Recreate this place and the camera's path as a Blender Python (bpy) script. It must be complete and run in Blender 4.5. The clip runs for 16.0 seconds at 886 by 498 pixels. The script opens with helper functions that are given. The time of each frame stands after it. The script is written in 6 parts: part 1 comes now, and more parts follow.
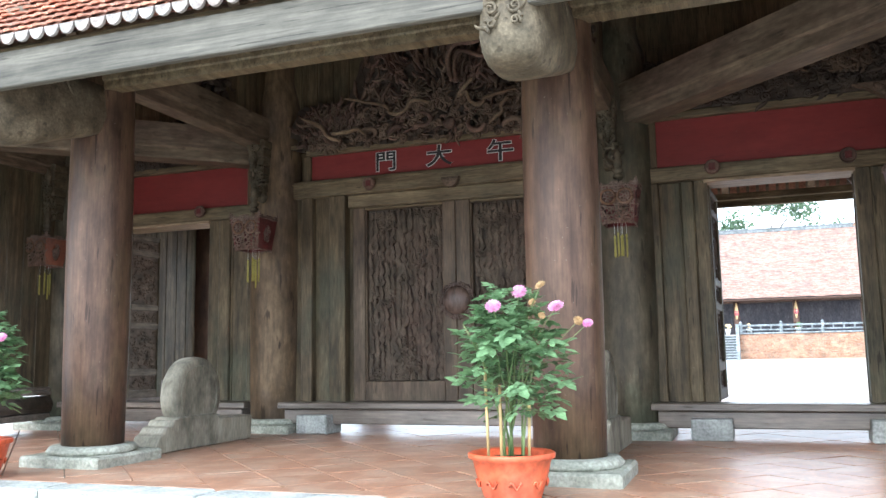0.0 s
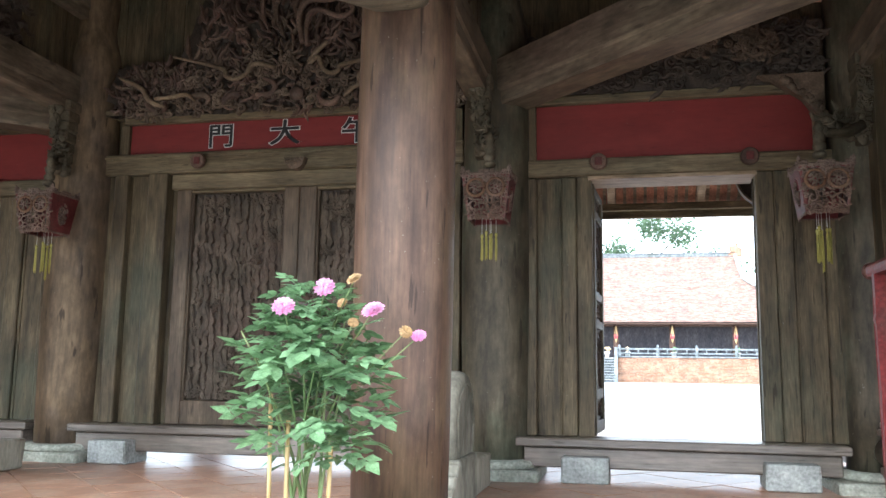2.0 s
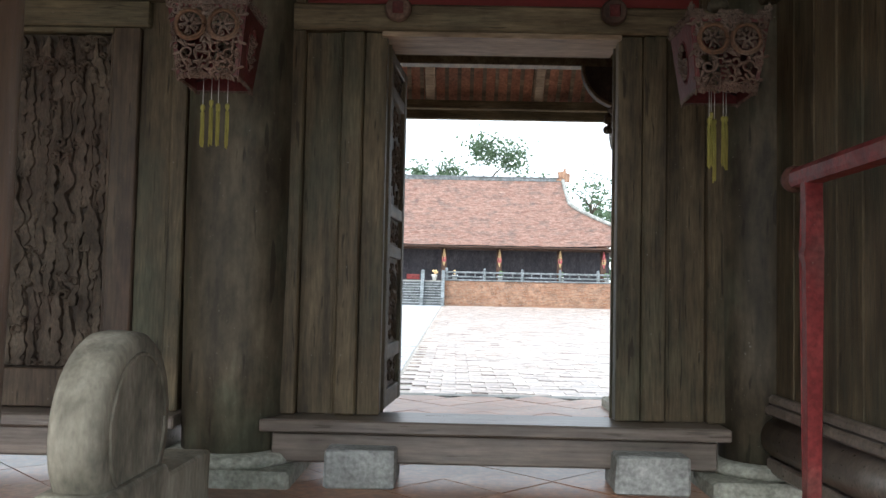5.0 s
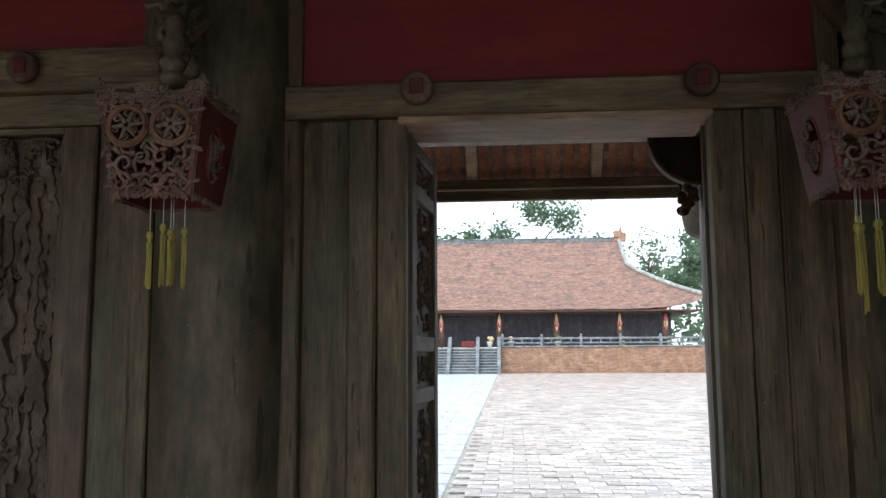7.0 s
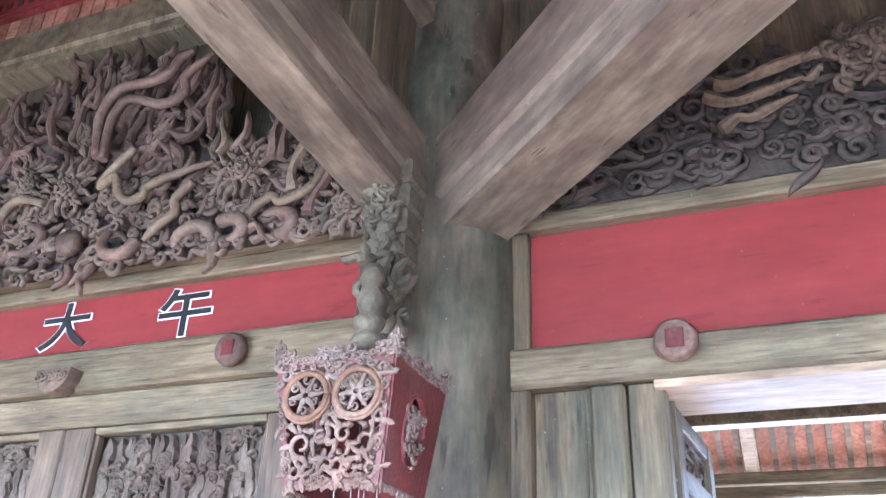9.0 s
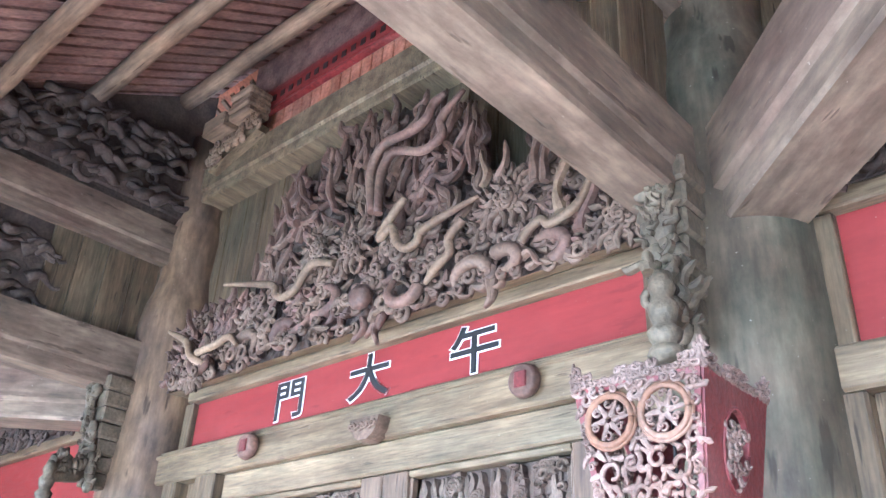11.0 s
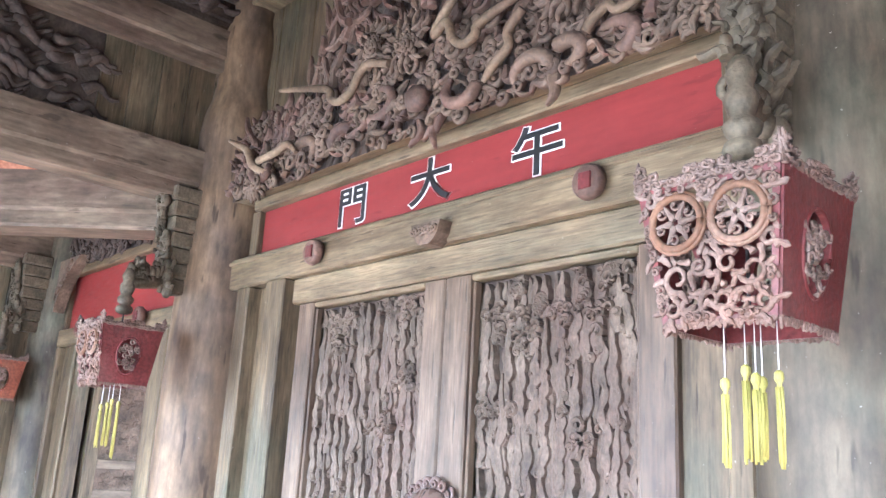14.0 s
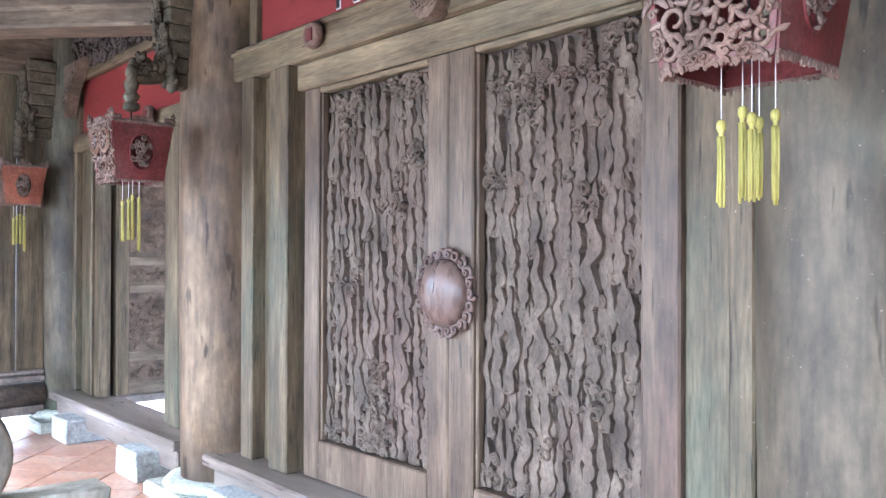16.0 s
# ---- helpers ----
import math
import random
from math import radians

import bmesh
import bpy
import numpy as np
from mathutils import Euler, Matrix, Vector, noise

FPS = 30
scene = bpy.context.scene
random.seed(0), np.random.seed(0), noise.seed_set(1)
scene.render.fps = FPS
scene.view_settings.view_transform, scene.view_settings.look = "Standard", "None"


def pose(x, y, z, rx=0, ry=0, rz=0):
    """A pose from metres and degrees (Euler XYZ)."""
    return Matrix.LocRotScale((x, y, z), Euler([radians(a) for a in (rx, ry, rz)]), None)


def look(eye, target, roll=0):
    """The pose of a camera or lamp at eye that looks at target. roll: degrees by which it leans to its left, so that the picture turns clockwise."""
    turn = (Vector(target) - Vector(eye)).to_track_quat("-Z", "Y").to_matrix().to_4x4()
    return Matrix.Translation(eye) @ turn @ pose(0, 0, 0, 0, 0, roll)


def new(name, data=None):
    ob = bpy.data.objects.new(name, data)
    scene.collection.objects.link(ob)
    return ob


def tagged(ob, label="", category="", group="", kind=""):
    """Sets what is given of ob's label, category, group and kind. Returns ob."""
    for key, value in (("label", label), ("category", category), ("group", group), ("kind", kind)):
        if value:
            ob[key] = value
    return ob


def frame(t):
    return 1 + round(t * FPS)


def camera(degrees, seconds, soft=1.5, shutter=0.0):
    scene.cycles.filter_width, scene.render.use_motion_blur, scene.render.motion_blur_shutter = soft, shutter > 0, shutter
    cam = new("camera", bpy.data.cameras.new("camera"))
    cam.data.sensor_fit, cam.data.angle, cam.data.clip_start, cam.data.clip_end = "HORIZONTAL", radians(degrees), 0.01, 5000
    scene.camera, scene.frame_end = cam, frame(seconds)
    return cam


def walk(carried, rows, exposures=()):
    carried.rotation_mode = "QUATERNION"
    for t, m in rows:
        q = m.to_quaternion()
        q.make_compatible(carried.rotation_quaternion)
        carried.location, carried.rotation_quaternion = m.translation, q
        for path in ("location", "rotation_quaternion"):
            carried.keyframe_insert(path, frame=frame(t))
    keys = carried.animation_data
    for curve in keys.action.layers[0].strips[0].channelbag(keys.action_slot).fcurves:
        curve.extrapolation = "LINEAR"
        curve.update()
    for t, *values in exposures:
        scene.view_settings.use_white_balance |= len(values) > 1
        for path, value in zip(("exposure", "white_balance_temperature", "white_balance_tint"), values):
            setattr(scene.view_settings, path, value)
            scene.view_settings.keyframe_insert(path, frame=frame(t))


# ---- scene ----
cam = camera(55.7, 16.0)
PATH = [
    (0, (0.094, 0.148, 0.822), (-0.578, 2.015, 1.073), -1.0),
    (0.5, (0.048, 0.516, 0.829), (-0.472, 2.426, 1.112), 1.3),
    (1, (0.043, 0.833, 0.827), (-0.444, 2.749, 1.127), 1.2),
    (1.5, (0.077, 1.196, 0.839), (-0.409, 3.111, 1.144), 1.2),
    (2, (0.054, 1.604, 0.854), (-0.367, 3.539, 1.139), 0.8),
    (2.5, (0.081, 1.981, 0.858), (-0.329, 3.919, 1.13), 0.3),
    (3, (0.121, 2.367, 0.843), (-0.266, 4.312, 1.099), 0.6),
    (3.5, (0.156, 2.76, 0.875), (-0.07, 4.734, 1.099), 0.3),
    (4, (0.198, 3.188, 0.894), (0.032, 5.171, 1.098), 0.2),
    (4.2, (0.203, 3.343, 0.883), (0.054, 5.328, 1.078), 0.7),
    (6.3, (0.211, 4.797, 1.296), (0.336, 6.793, 1.263), 0.0),
    (6.5, (0.241, 4.892, 1.296), (0.333, 6.89, 1.337), 0.1),
    (7, (0.25, 5.061, 1.455), (0.09, 7.039, 1.702), -0.3),
    (7.5, (0.198, 5.29, 1.493), (-0.12, 7.209, 1.957), -0.4),
    (8, (0.226, 5.496, 1.549), (-0.112, 7.314, 2.312), -0.8),
    (8.5, (0.219, 5.709, 1.552), (-0.219, 7.453, 2.429), 0.5),
    (9, (0.139, 5.826, 1.559), (-0.546, 7.468, 2.471), 2.3),
    (9.5, (0.104, 5.866, 1.565), (-0.859, 7.35, 2.499), 3.1),
    (10, (0.113, 5.882, 1.577), (-1.026, 7.233, 2.513), 3.1),
    (10.2, (0.105, 5.891, 1.569), (-1.058, 7.215, 2.514), 3.2),
    (12.3, (0.02, 6.008, 1.674), (-1.284, 7.235, 2.566), 3.5),
    (12.5, (0.019, 6.02, 1.681), (-1.304, 7.247, 2.543), 3.4),
    (13, (0.016, 6.051, 1.698), (-1.354, 7.276, 2.486), 3.3),
    (13.5, (0.009, 6.07, 1.678), (-1.401, 7.336, 2.318), 3.2),
    (14, (-0.007, 6.079, 1.656), (-1.449, 7.373, 2.152), 3.2),
    (14.5, (-0.013, 6.068, 1.644), (-1.472, 7.385, 2.015), 2.6),
    (15, (-0.014, 6.075, 1.621), (-1.494, 7.396, 1.876), 1.8),
    (15.5, (-0.001, 6.092, 1.593), (-1.497, 7.413, 1.726), 1.2),
    (16, (0.031, 6.117, 1.571), (-1.477, 7.431, 1.584), 0.2),
]
EXPO = [(0, 1.55, 5500, 4), (0.8, 1.68, 5500, 4), (2.0, 1.66, 5550, 4), (3.0, 1.45, 5700, 5), (4.2, 0.87, 5850, 6), (6.3, 0.25, 5900, 4), (6.8, 0.2, 5850, 4), (7.2, 0.65, 5700, 5), (7.6, 1.92, 5300, 6), (8.2, 3.45, 4800, 7),
        (8.6, 4.05, 4550, 7), (9.0, 4.22, 4500, 7), (10, 4.57, 4480, 8), (12.5, 4.66, 4480, 8), (14, 4.25, 4900, 10), (14.5, 4.08, 4950, 10), (16, 3.47, 4850, 10)]
walk(cam, [(t, look(eye, target, roll)) for t, eye, target, roll in PATH], EXPO)

# ---- light ----
world = bpy.data.worlds.new("overcast")
scene.world = world
world.use_nodes = True
wn, wl = world.node_tree.nodes, world.node_tree.links
wn.clear()
w_out, w_bg = wn.new("ShaderNodeOutputWorld"), wn.new("ShaderNodeBackground")
w_sky, w_mix = wn.new("ShaderNodeTexSky"), wn.new("ShaderNodeMixRGB")
w_sky.sky_type, w_sky.sun_disc = "NISHITA", False
w_sky.sun_elevation, w_sky.sun_rotation = radians(35), radians(200)
w_mix.inputs[0].default_value = 0.8
w_mix.inputs[2].default_value = (14.5, 14.7, 15.0, 1)
wl.new(w_sky.outputs[0], w_mix.inputs[1])
wl.new(w_mix.outputs[0], w_bg.inputs[0])
w_bg.inputs[1].default_value = 0.13
wl.new(w_bg.outputs[0], w_out.inputs[0])
sun = new("sun", bpy.data.lights.new("sun", "SUN"))
sun.data.energy, sun.data.angle, sun.data.color = 1.35, radians(26), (1, 0.97, 0.92)
sun.matrix_world = look((-4, -14, 10.2), (0, 0, 0))


# ---- materials ----
def rgb(c):
    return (c[0], c[1], c[2], 1)


def surface(name, a, b, c=None, rough=0.7, scale=(3, 3, 3), fine=40, bump=0.25, metal=0.0, spread=0.0, spec=0.25, patch=0.45, blotch=1.0, crack=0.0, speck=0.0, grain=1.0):
    """A worn surface: two colours mixed by a broad noise, a third in patches, fine grain and relief; spread varies pieces."""
    m = bpy.data.materials.new(name)
    m.use_nodes = True
    n, l = m.node_tree.nodes, m.node_tree.links
    bsdf = n["Principled BSDF"]
    co, mp = n.new("ShaderNodeTexCoord"), n.new("ShaderNodeMapping")
    mp.inputs["Scale"].default_value = scale
    l.new(co.outputs["Object"], mp.inputs[0])
    n1, n2, n3 = (n.new("ShaderNodeTexNoise") for _ in range(3))
    n1.inputs["Scale"].default_value, n1.inputs["Detail"].default_value = 1.0, 6
    n2.inputs["Scale"].default_value, n2.inputs["Detail"].default_value = fine / 6, 8
    n3.inputs["Scale"].default_value, n3.inputs["Detail"].default_value = 1.7, 9
    n3.inputs["Roughness"].default_value = 0.62
    n4 = n.new("ShaderNodeTexNoise")
    n4.inputs["Scale"].default_value, n4.inputs["Detail"].default_value, n4.inputs["Roughness"].default_value = 5.5, 10, 0.7
    along, top = n.new("ShaderNodeMapping"), max(scale)
    along.inputs["Scale"].default_value = [max(0.45, (q / top) ** 0.35) for q in scale]
    l.new(co.outputs["Object"], along.inputs[0])
    l.new(along.outputs[0], n4.inputs[0])
    l.new(mp.outputs[0], n1.inputs[0])
    l.new(mp.outputs[0], n2.inputs[0])
    l.new(along.outputs[0], n3.inputs[0])
    r1 = n.new("ShaderNodeValToRGB")
    r1.color_ramp.elements[0].position, r1.color_ramp.elements[1].position = 0.36, 0.64
    r1.color_ramp.elements[0].color, r1.color_ramp.elements[1].color = rgb(a), rgb(b)
    l.new(n1.outputs[0], r1.inputs[0])
    m1 = n.new("ShaderNodeMixRGB")
    r3 = n.new("ShaderNodeMapRange")
    r3.inputs[1].default_value, r3.inputs[2].default_value, r3.inputs[4].default_value = 0.48, 0.68, patch * 1.6
    l.new(n3.outputs[0], r3.inputs[0])
    l.new(r3.outputs[0], m1.inputs[0])
    l.new(r1.outputs[0], m1.inputs[1])
    m1.inputs[2].default_value = rgb(c or a)
    hsv = n.new("ShaderNodeHueSaturation")
    l.new(m1.outputs[0], hsv.inputs["Color"])
    r2 = n.new("ShaderNodeMapRange")
    r2.inputs[1].default_value, r2.inputs[2].default_value = 0.25, 0.75
    r2.inputs[3].default_value, r2.inputs[4].default_value = 1 - 0.38 * grain, 1 + 0.35 * grain
    l.new(n2.outputs[0], r2.inputs[0])
    r4, m4 = n.new("ShaderNodeMapRange"), n.new("ShaderNodeMath")
    r4.inputs[1].default_value, r4.inputs[2].default_value = 0.3, 0.7
    r4.inputs[3].default_value, r4.inputs[4].default_value = 1 - 0.3 * blotch, 1 + 0.28 * blotch
    m4.operation = "MULTIPLY"
    l.new(n4.outputs[0], r4.inputs[0])
    l.new(r4.outputs[0], m4.inputs[0])
    l.new(r2.outputs[0], m4.inputs[1])
    if spread:
        info, geo, add = n.new("ShaderNodeObjectInfo"), n.new("ShaderNodeNewGeometry"), n.new("ShaderNodeMath")
        l.new(info.outputs["Random"], add.inputs[0])
        l.new(geo.outputs["Random Per Island"], add.inputs[1])
        fr = n.new("ShaderNodeMath")
        fr.operation = "FRACT"
        l.new(add.outputs[0], fr.inputs[0])
        rr = n.new("ShaderNodeMapRange")
        rr.inputs[3].default_value, rr.inputs[4].default_value = 1 - spread, 1 + spread
        l.new(fr.outputs[0], rr.inputs[0])
        mul = n.new("ShaderNodeMath")
        mul.operation = "MULTIPLY"
        l.new(rr.outputs[0], mul.inputs[0])
        l.new(m4.outputs[0], mul.inputs[1])
        l.new(mul.outputs[0], hsv.inputs["Value"])
    else:
        l.new(m4.outputs[0], hsv.inputs["Value"])
    done = hsv.outputs[0]
    relief = n2.outputs[0]
    if crack:
        nc, rc, mc = n.new("ShaderNodeTexNoise"), n.new("ShaderNodeMapRange"), n.new("ShaderNodeMixRGB")
        nc.inputs["Scale"].default_value, nc.inputs["Detail"].default_value = 3.1, 3
        l.new(mp.outputs[0], nc.inputs[0])
        rc.inputs[1].default_value, rc.inputs[2].default_value, rc.inputs[4].default_value = 0.645, 0.69, crack
        l.new(nc.outputs[0], rc.inputs[0])
        l.new(rc.outputs[0], mc.inputs[0])
        l.new(done, mc.inputs[1])
        mc.inputs[2].default_value = (a[0] * 0.35, a[1] * 0.33, a[2] * 0.33, 1)
        done = mc.outputs[0]
        dip = n.new("ShaderNodeMath")
        dip.operation = "SUBTRACT"
        l.new(relief, dip.inputs[0])
        l.new(rc.outputs[0], dip.inputs[1])
        relief = dip.outputs[0]
    if speck:
        ns, rs, ms = n.new("ShaderNodeTexNoise"), n.new("ShaderNodeMapRange"), n.new("ShaderNodeMixRGB")
        ns.inputs["Scale"].default_value, ns.inputs["Detail"].default_value = 62, 2
        l.new(co.outputs["Object"], ns.inputs[0])
        rs.inputs[1].default_value, rs.inputs[2].default_value, rs.inputs[4].default_value = 0.735, 0.77, speck
        l.new(ns.outputs[0], rs.inputs[0])
        l.new(rs.outputs[0], ms.inputs[0])
        l.new(done, ms.inputs[1])
        ms.inputs[2].default_value = (0.4, 0.38, 0.33, 1)
        done = ms.outputs[0]
    l.new(done, bsdf.inputs["Base Color"])
    rm = n.new("ShaderNodeMapRange")
    rm.inputs[3].default_value, rm.inputs[4].default_value = max(0.05, rough - 0.15), min(1, rough + 0.12)
    l.new(n2.outputs[0], rm.inputs[0])
    l.new(rm.outputs[0], bsdf.inputs["Roughness"])
    bsdf.inputs["Metallic"].default_value = metal
    bsdf.inputs["Specular IOR Level"].default_value = spec
    bp = n.new("ShaderNodeBump")
    bp.inputs["Strength"].default_value, bp.inputs["Distance"].default_value = bump, 0.01
    l.new(relief, bp.inputs["Height"])
    l.new(bp.outputs[0], bsdf.inputs["Normal"])
    return m


def plain(name, c, rough=0.6, metal=0.0):
    m = bpy.data.materials.new(name)
    m.use_nodes = True
    p = m.node_tree.nodes["Principled BSDF"]
    p.inputs["Base Color"].default_value, p.inputs["Roughness"].default_value, p.inputs["Metallic"].default_value = rgb(c), rough, metal
    return m


WOOD_V = surface("weathered_wood_upright", (0.062, 0.045, 0.026), (0.135, 0.1, 0.057), (0.076, 0.074, 0.046), 0.58, (13, 13, 1.1), 40, 0.4, patch=0.62, blotch=1.4, crack=0.75, speck=0.35)
WOOD_X = surface("weathered_wood_level", (0.1, 0.073, 0.041), (0.19, 0.145, 0.085), (0.122, 0.108, 0.068), 0.55, (1.2, 14, 14), 40, 0.4, crack=0.75, speck=0.3, blotch=1.4)
WOOD_Y = surface("weathered_wood_beam", (0.098, 0.073, 0.049), (0.18, 0.138, 0.095), (0.108, 0.072, 0.052), 0.6, (6, 1.1, 6), 30, 0.35, patch=0.62, blotch=1.6, crack=0.6, speck=0.3)
WOOD_PALE = surface("grey_bleached_wood", (0.07, 0.063, 0.05), (0.115, 0.103, 0.083), (0.085, 0.075, 0.058), 0.7, (0.6, 12, 12), 34, 0.3, crack=0.7)
POLE = surface("roof_pole_wood", (0.14, 0.096, 0.06), (0.27, 0.19, 0.118), (0.11, 0.085, 0.06), 0.65, (0.8, 9, 9), 34, 0.3, patch=0.7, blotch=1.4, crack=0.8)
# pale wood, lightened further for the light thrown up from the courtyard
SOFFIT = surface("yard_lit_new_wood", (0.27, 0.19, 0.12), (0.38, 0.28, 0.185), (0.24, 0.17, 0.11), 0.6, (1.5, 9, 9), 34, 0.2)
LEAF_WOOD = surface("brown_gate_wood", (0.071, 0.048, 0.031), (0.13, 0.093, 0.06), (0.088, 0.055, 0.039), 0.5, (12, 12, 1.0), 34, 0.3, blotch=1.5, crack=0.7, speck=0.25)
COLUMN_T = surface("tan_column_wood", (0.085, 0.056, 0.033), (0.18, 0.122, 0.07), (0.078, 0.06, 0.048), 0.58, (4, 4, 0.8), 40, 0.15, patch=0.6, blotch=1.6, crack=0.8, speck=0.25)
SILL = surface("dark_sill_wood", (0.125, 0.098, 0.077), (0.215, 0.17, 0.137), (0.17, 0.145, 0.12), 0.34, (0.6, 9, 9), 34, 0.2, spec=0.55, crack=0.5)
COLUMN_G = surface("greyed_column_wood", (0.05, 0.039, 0.025), (0.108, 0.086, 0.056), (0.082, 0.086, 0.058), 0.56, (5, 5, 0.8), 40, 0.2, patch=0.66, blotch=1.9, crack=0.65, speck=0.45, grain=0.8)
COLUMN = surface("polished_column_wood", (0.05, 0.027, 0.018), (0.098, 0.056, 0.036), (0.118, 0.083, 0.044), 0.48, (9, 9, 0.9), 40, 0.18, patch=0.45, blotch=1.5, crack=0.75, speck=0.35, grain=0.7)
CARVED = surface("carved_wood", (0.07, 0.049, 0.033), (0.145, 0.103, 0.07), (0.105, 0.068, 0.049), 0.65, (7, 7, 7), 50, 0.4, blotch=1.3)
DOOR_CARVED = surface("dusty_carved_door_wood", (0.06, 0.044, 0.031), (0.122, 0.093, 0.067), (0.09, 0.06, 0.044), 0.68, (9, 9, 5), 60, 0.6, patch=0.6, blotch=1.7, speck=0.25)
CORBEL = surface("mossy_carved_wood", (0.06, 0.047, 0.03), (0.125, 0.099, 0.064), (0.068, 0.064, 0.042), 0.65, (7, 7, 7), 50, 0.4, blotch=1.4)
# darker copy of the carved wood; the shade of recesses is in its colour
CARVED_DARK = surface("dark_shaded_carved_wood", (0.04, 0.031, 0.024), (0.08, 0.06, 0.046), (0.055, 0.04, 0.034), 0.7, (7, 7, 7), 50, 0.4)
CLOUD = surface("purple_brown_carving", (0.068, 0.04, 0.03), (0.135, 0.084, 0.061), (0.11, 0.08, 0.053), 0.6, (6, 6, 6), 50, 0.35, spread=0.3)
BONE = surface("pale_carved_wood", (0.122, 0.084, 0.05), (0.188, 0.136, 0.086), (0.1, 0.064, 0.042), 0.65, (7, 7, 7), 50, 0.35, spread=0.2, blotch=1.3)
RED = surface("red_lacquer", (0.176, 0.026, 0.024), (0.202, 0.032, 0.029), (0.165, 0.036, 0.031), 0.5, (1.2, 6, 6), 40, 0.12, patch=0.3, blotch=0.4, grain=0.22, speck=0.25, crack=0.25)
RED_DULL = surface("dull_lantern_red", (0.085, 0.018, 0.017), (0.12, 0.027, 0.026), (0.1, 0.058, 0.048), 0.5, (9, 9, 9), 40, 0.3, patch=0.6)
RED_OLD = surface("faded_red_paint", (0.14, 0.02, 0.02), (0.21, 0.036, 0.034), (0.16, 0.085, 0.07), 0.45, (6, 6, 6), 40, 0.3, patch=0.5, speck=0.5)
KNOB_RED = surface("worn_brown_red_paint", (0.09, 0.035, 0.028), (0.15, 0.06, 0.045), (0.12, 0.09, 0.07), 0.5, (9, 9, 9), 40, 0.3, patch=0.6)
INK = plain("black_ink", (0.012, 0.012, 0.012), 0.5)
CHALK = plain("white_outline_paint", (0.75, 0.74, 0.7), 0.6)
STONE = surface("grey_stone", (0.3, 0.3, 0.28), (0.45, 0.45, 0.42), (0.22, 0.23, 0.2), 0.85, (4, 4, 4), 60, 0.5, spread=0.08)
LATH = surface("dark_lath_wood", (0.14, 0.08, 0.066), (0.24, 0.148, 0.12), (0.12, 0.085, 0.07), 0.7, (9, 2, 9), 34, 0.3)
STONE_G = surface("mossy_base_stone", (0.3, 0.295, 0.24), (0.42, 0.41, 0.345), (0.2, 0.205, 0.16), 0.85, (4, 4, 4), 60, 0.5)
DRUM = surface("old_drum_stone", (0.27, 0.24, 0.18), (0.39, 0.35, 0.275), (0.085, 0.08, 0.06), 0.85, (6, 6, 1.6), 50, 0.4, patch=0.6, blotch=1.0, grain=0.6)
TILE = surface("terracotta_floor", (0.34, 0.175, 0.108), (0.43, 0.245, 0.16), (0.4, 0.285, 0.21), 0.38, (3, 3, 3), 50, 0.035, spread=0.1, spec=0.42, blotch=0.4)
ROOF = surface("roof_tile", (0.3, 0.11, 0.065), (0.42, 0.2, 0.13), (0.22, 0.14, 0.11), 0.85, (5, 5, 5), 50, 0.4, spread=0.25)
DRIP = surface("limed_drip_tile", (0.27, 0.24, 0.22), (0.36, 0.33, 0.31), (0.24, 0.18, 0.15), 0.85, (6, 6, 6), 50, 0.3)
EARTH = surface("pale_ground", (0.36, 0.33, 0.29), (0.46, 0.43, 0.38), None, 0.9, (1, 1, 1), 30, 0.4)
PAVER = surface("courtyard_paver", (0.46, 0.375, 0.325), (0.63, 0.555, 0.51), (0.34, 0.295, 0.27), 0.35, (1.5, 1.5, 1.5), 40, 0.2, spread=0.2)
SLAB = surface("pale_path_slab", (0.5, 0.51, 0.53), (0.6, 0.61, 0.63), (0.44, 0.44, 0.45), 0.35, (1.5, 1.5, 1.5), 40, 0.2, spread=0.08)
FAR_ROOF = surface("far_roof_tile", (0.25, 0.14, 0.11), (0.35, 0.225, 0.18), (0.16, 0.125, 0.11), 0.9, (3, 6, 6), 60, 0.6, blotch=1.0, patch=0.5)
UNDER = surface("tile_underside", (0.28, 0.115, 0.068), (0.4, 0.185, 0.11), (0.18, 0.095, 0.07), 0.85, (6, 6, 6), 40, 0.4, spread=0.3)
BRICK = surface("old_brick", (0.33, 0.18, 0.115), (0.44, 0.27, 0.18), (0.24, 0.17, 0.13), 0.85, (2, 2, 2), 40, 0.4, spread=0.2)
# bluish dark tone holds the dimness under the far hall's eaves
DARK_BLUE = surface("eave_shaded_panelling", (0.085, 0.08, 0.095), (0.13, 0.12, 0.135), None, 0.7, (3, 3, 1), 30, 0.2)
FAR_WOOD = surface("far_column_wood", (0.1, 0.06, 0.045), (0.15, 0.09, 0.07), None, 0.6, (4, 4, 1), 30, 0.2)
FAR_STONE = surface("far_grey_stone", (0.15, 0.165, 0.17), (0.26, 0.28, 0.29), (0.12, 0.13, 0.12), 0.85, (3, 3, 3), 30, 0.4)
LEAF = surface("dahlia_leaf", (0.14, 0.235, 0.105), (0.215, 0.33, 0.165), (0.17, 0.27, 0.14), 0.55, (6, 6, 6), 40, 0.15, spread=0.25)
STEM = surface("green_stem", (0.1, 0.15, 0.05), (0.16, 0.2, 0.08), (0.2, 0.14, 0.07), 0.6, (9, 9, 2), 30, 0.2)
CANE = surface("bamboo_cane", (0.42, 0.29, 0.13), (0.52, 0.38, 0.18), None, 0.5, (9, 9, 2), 30, 0.2)
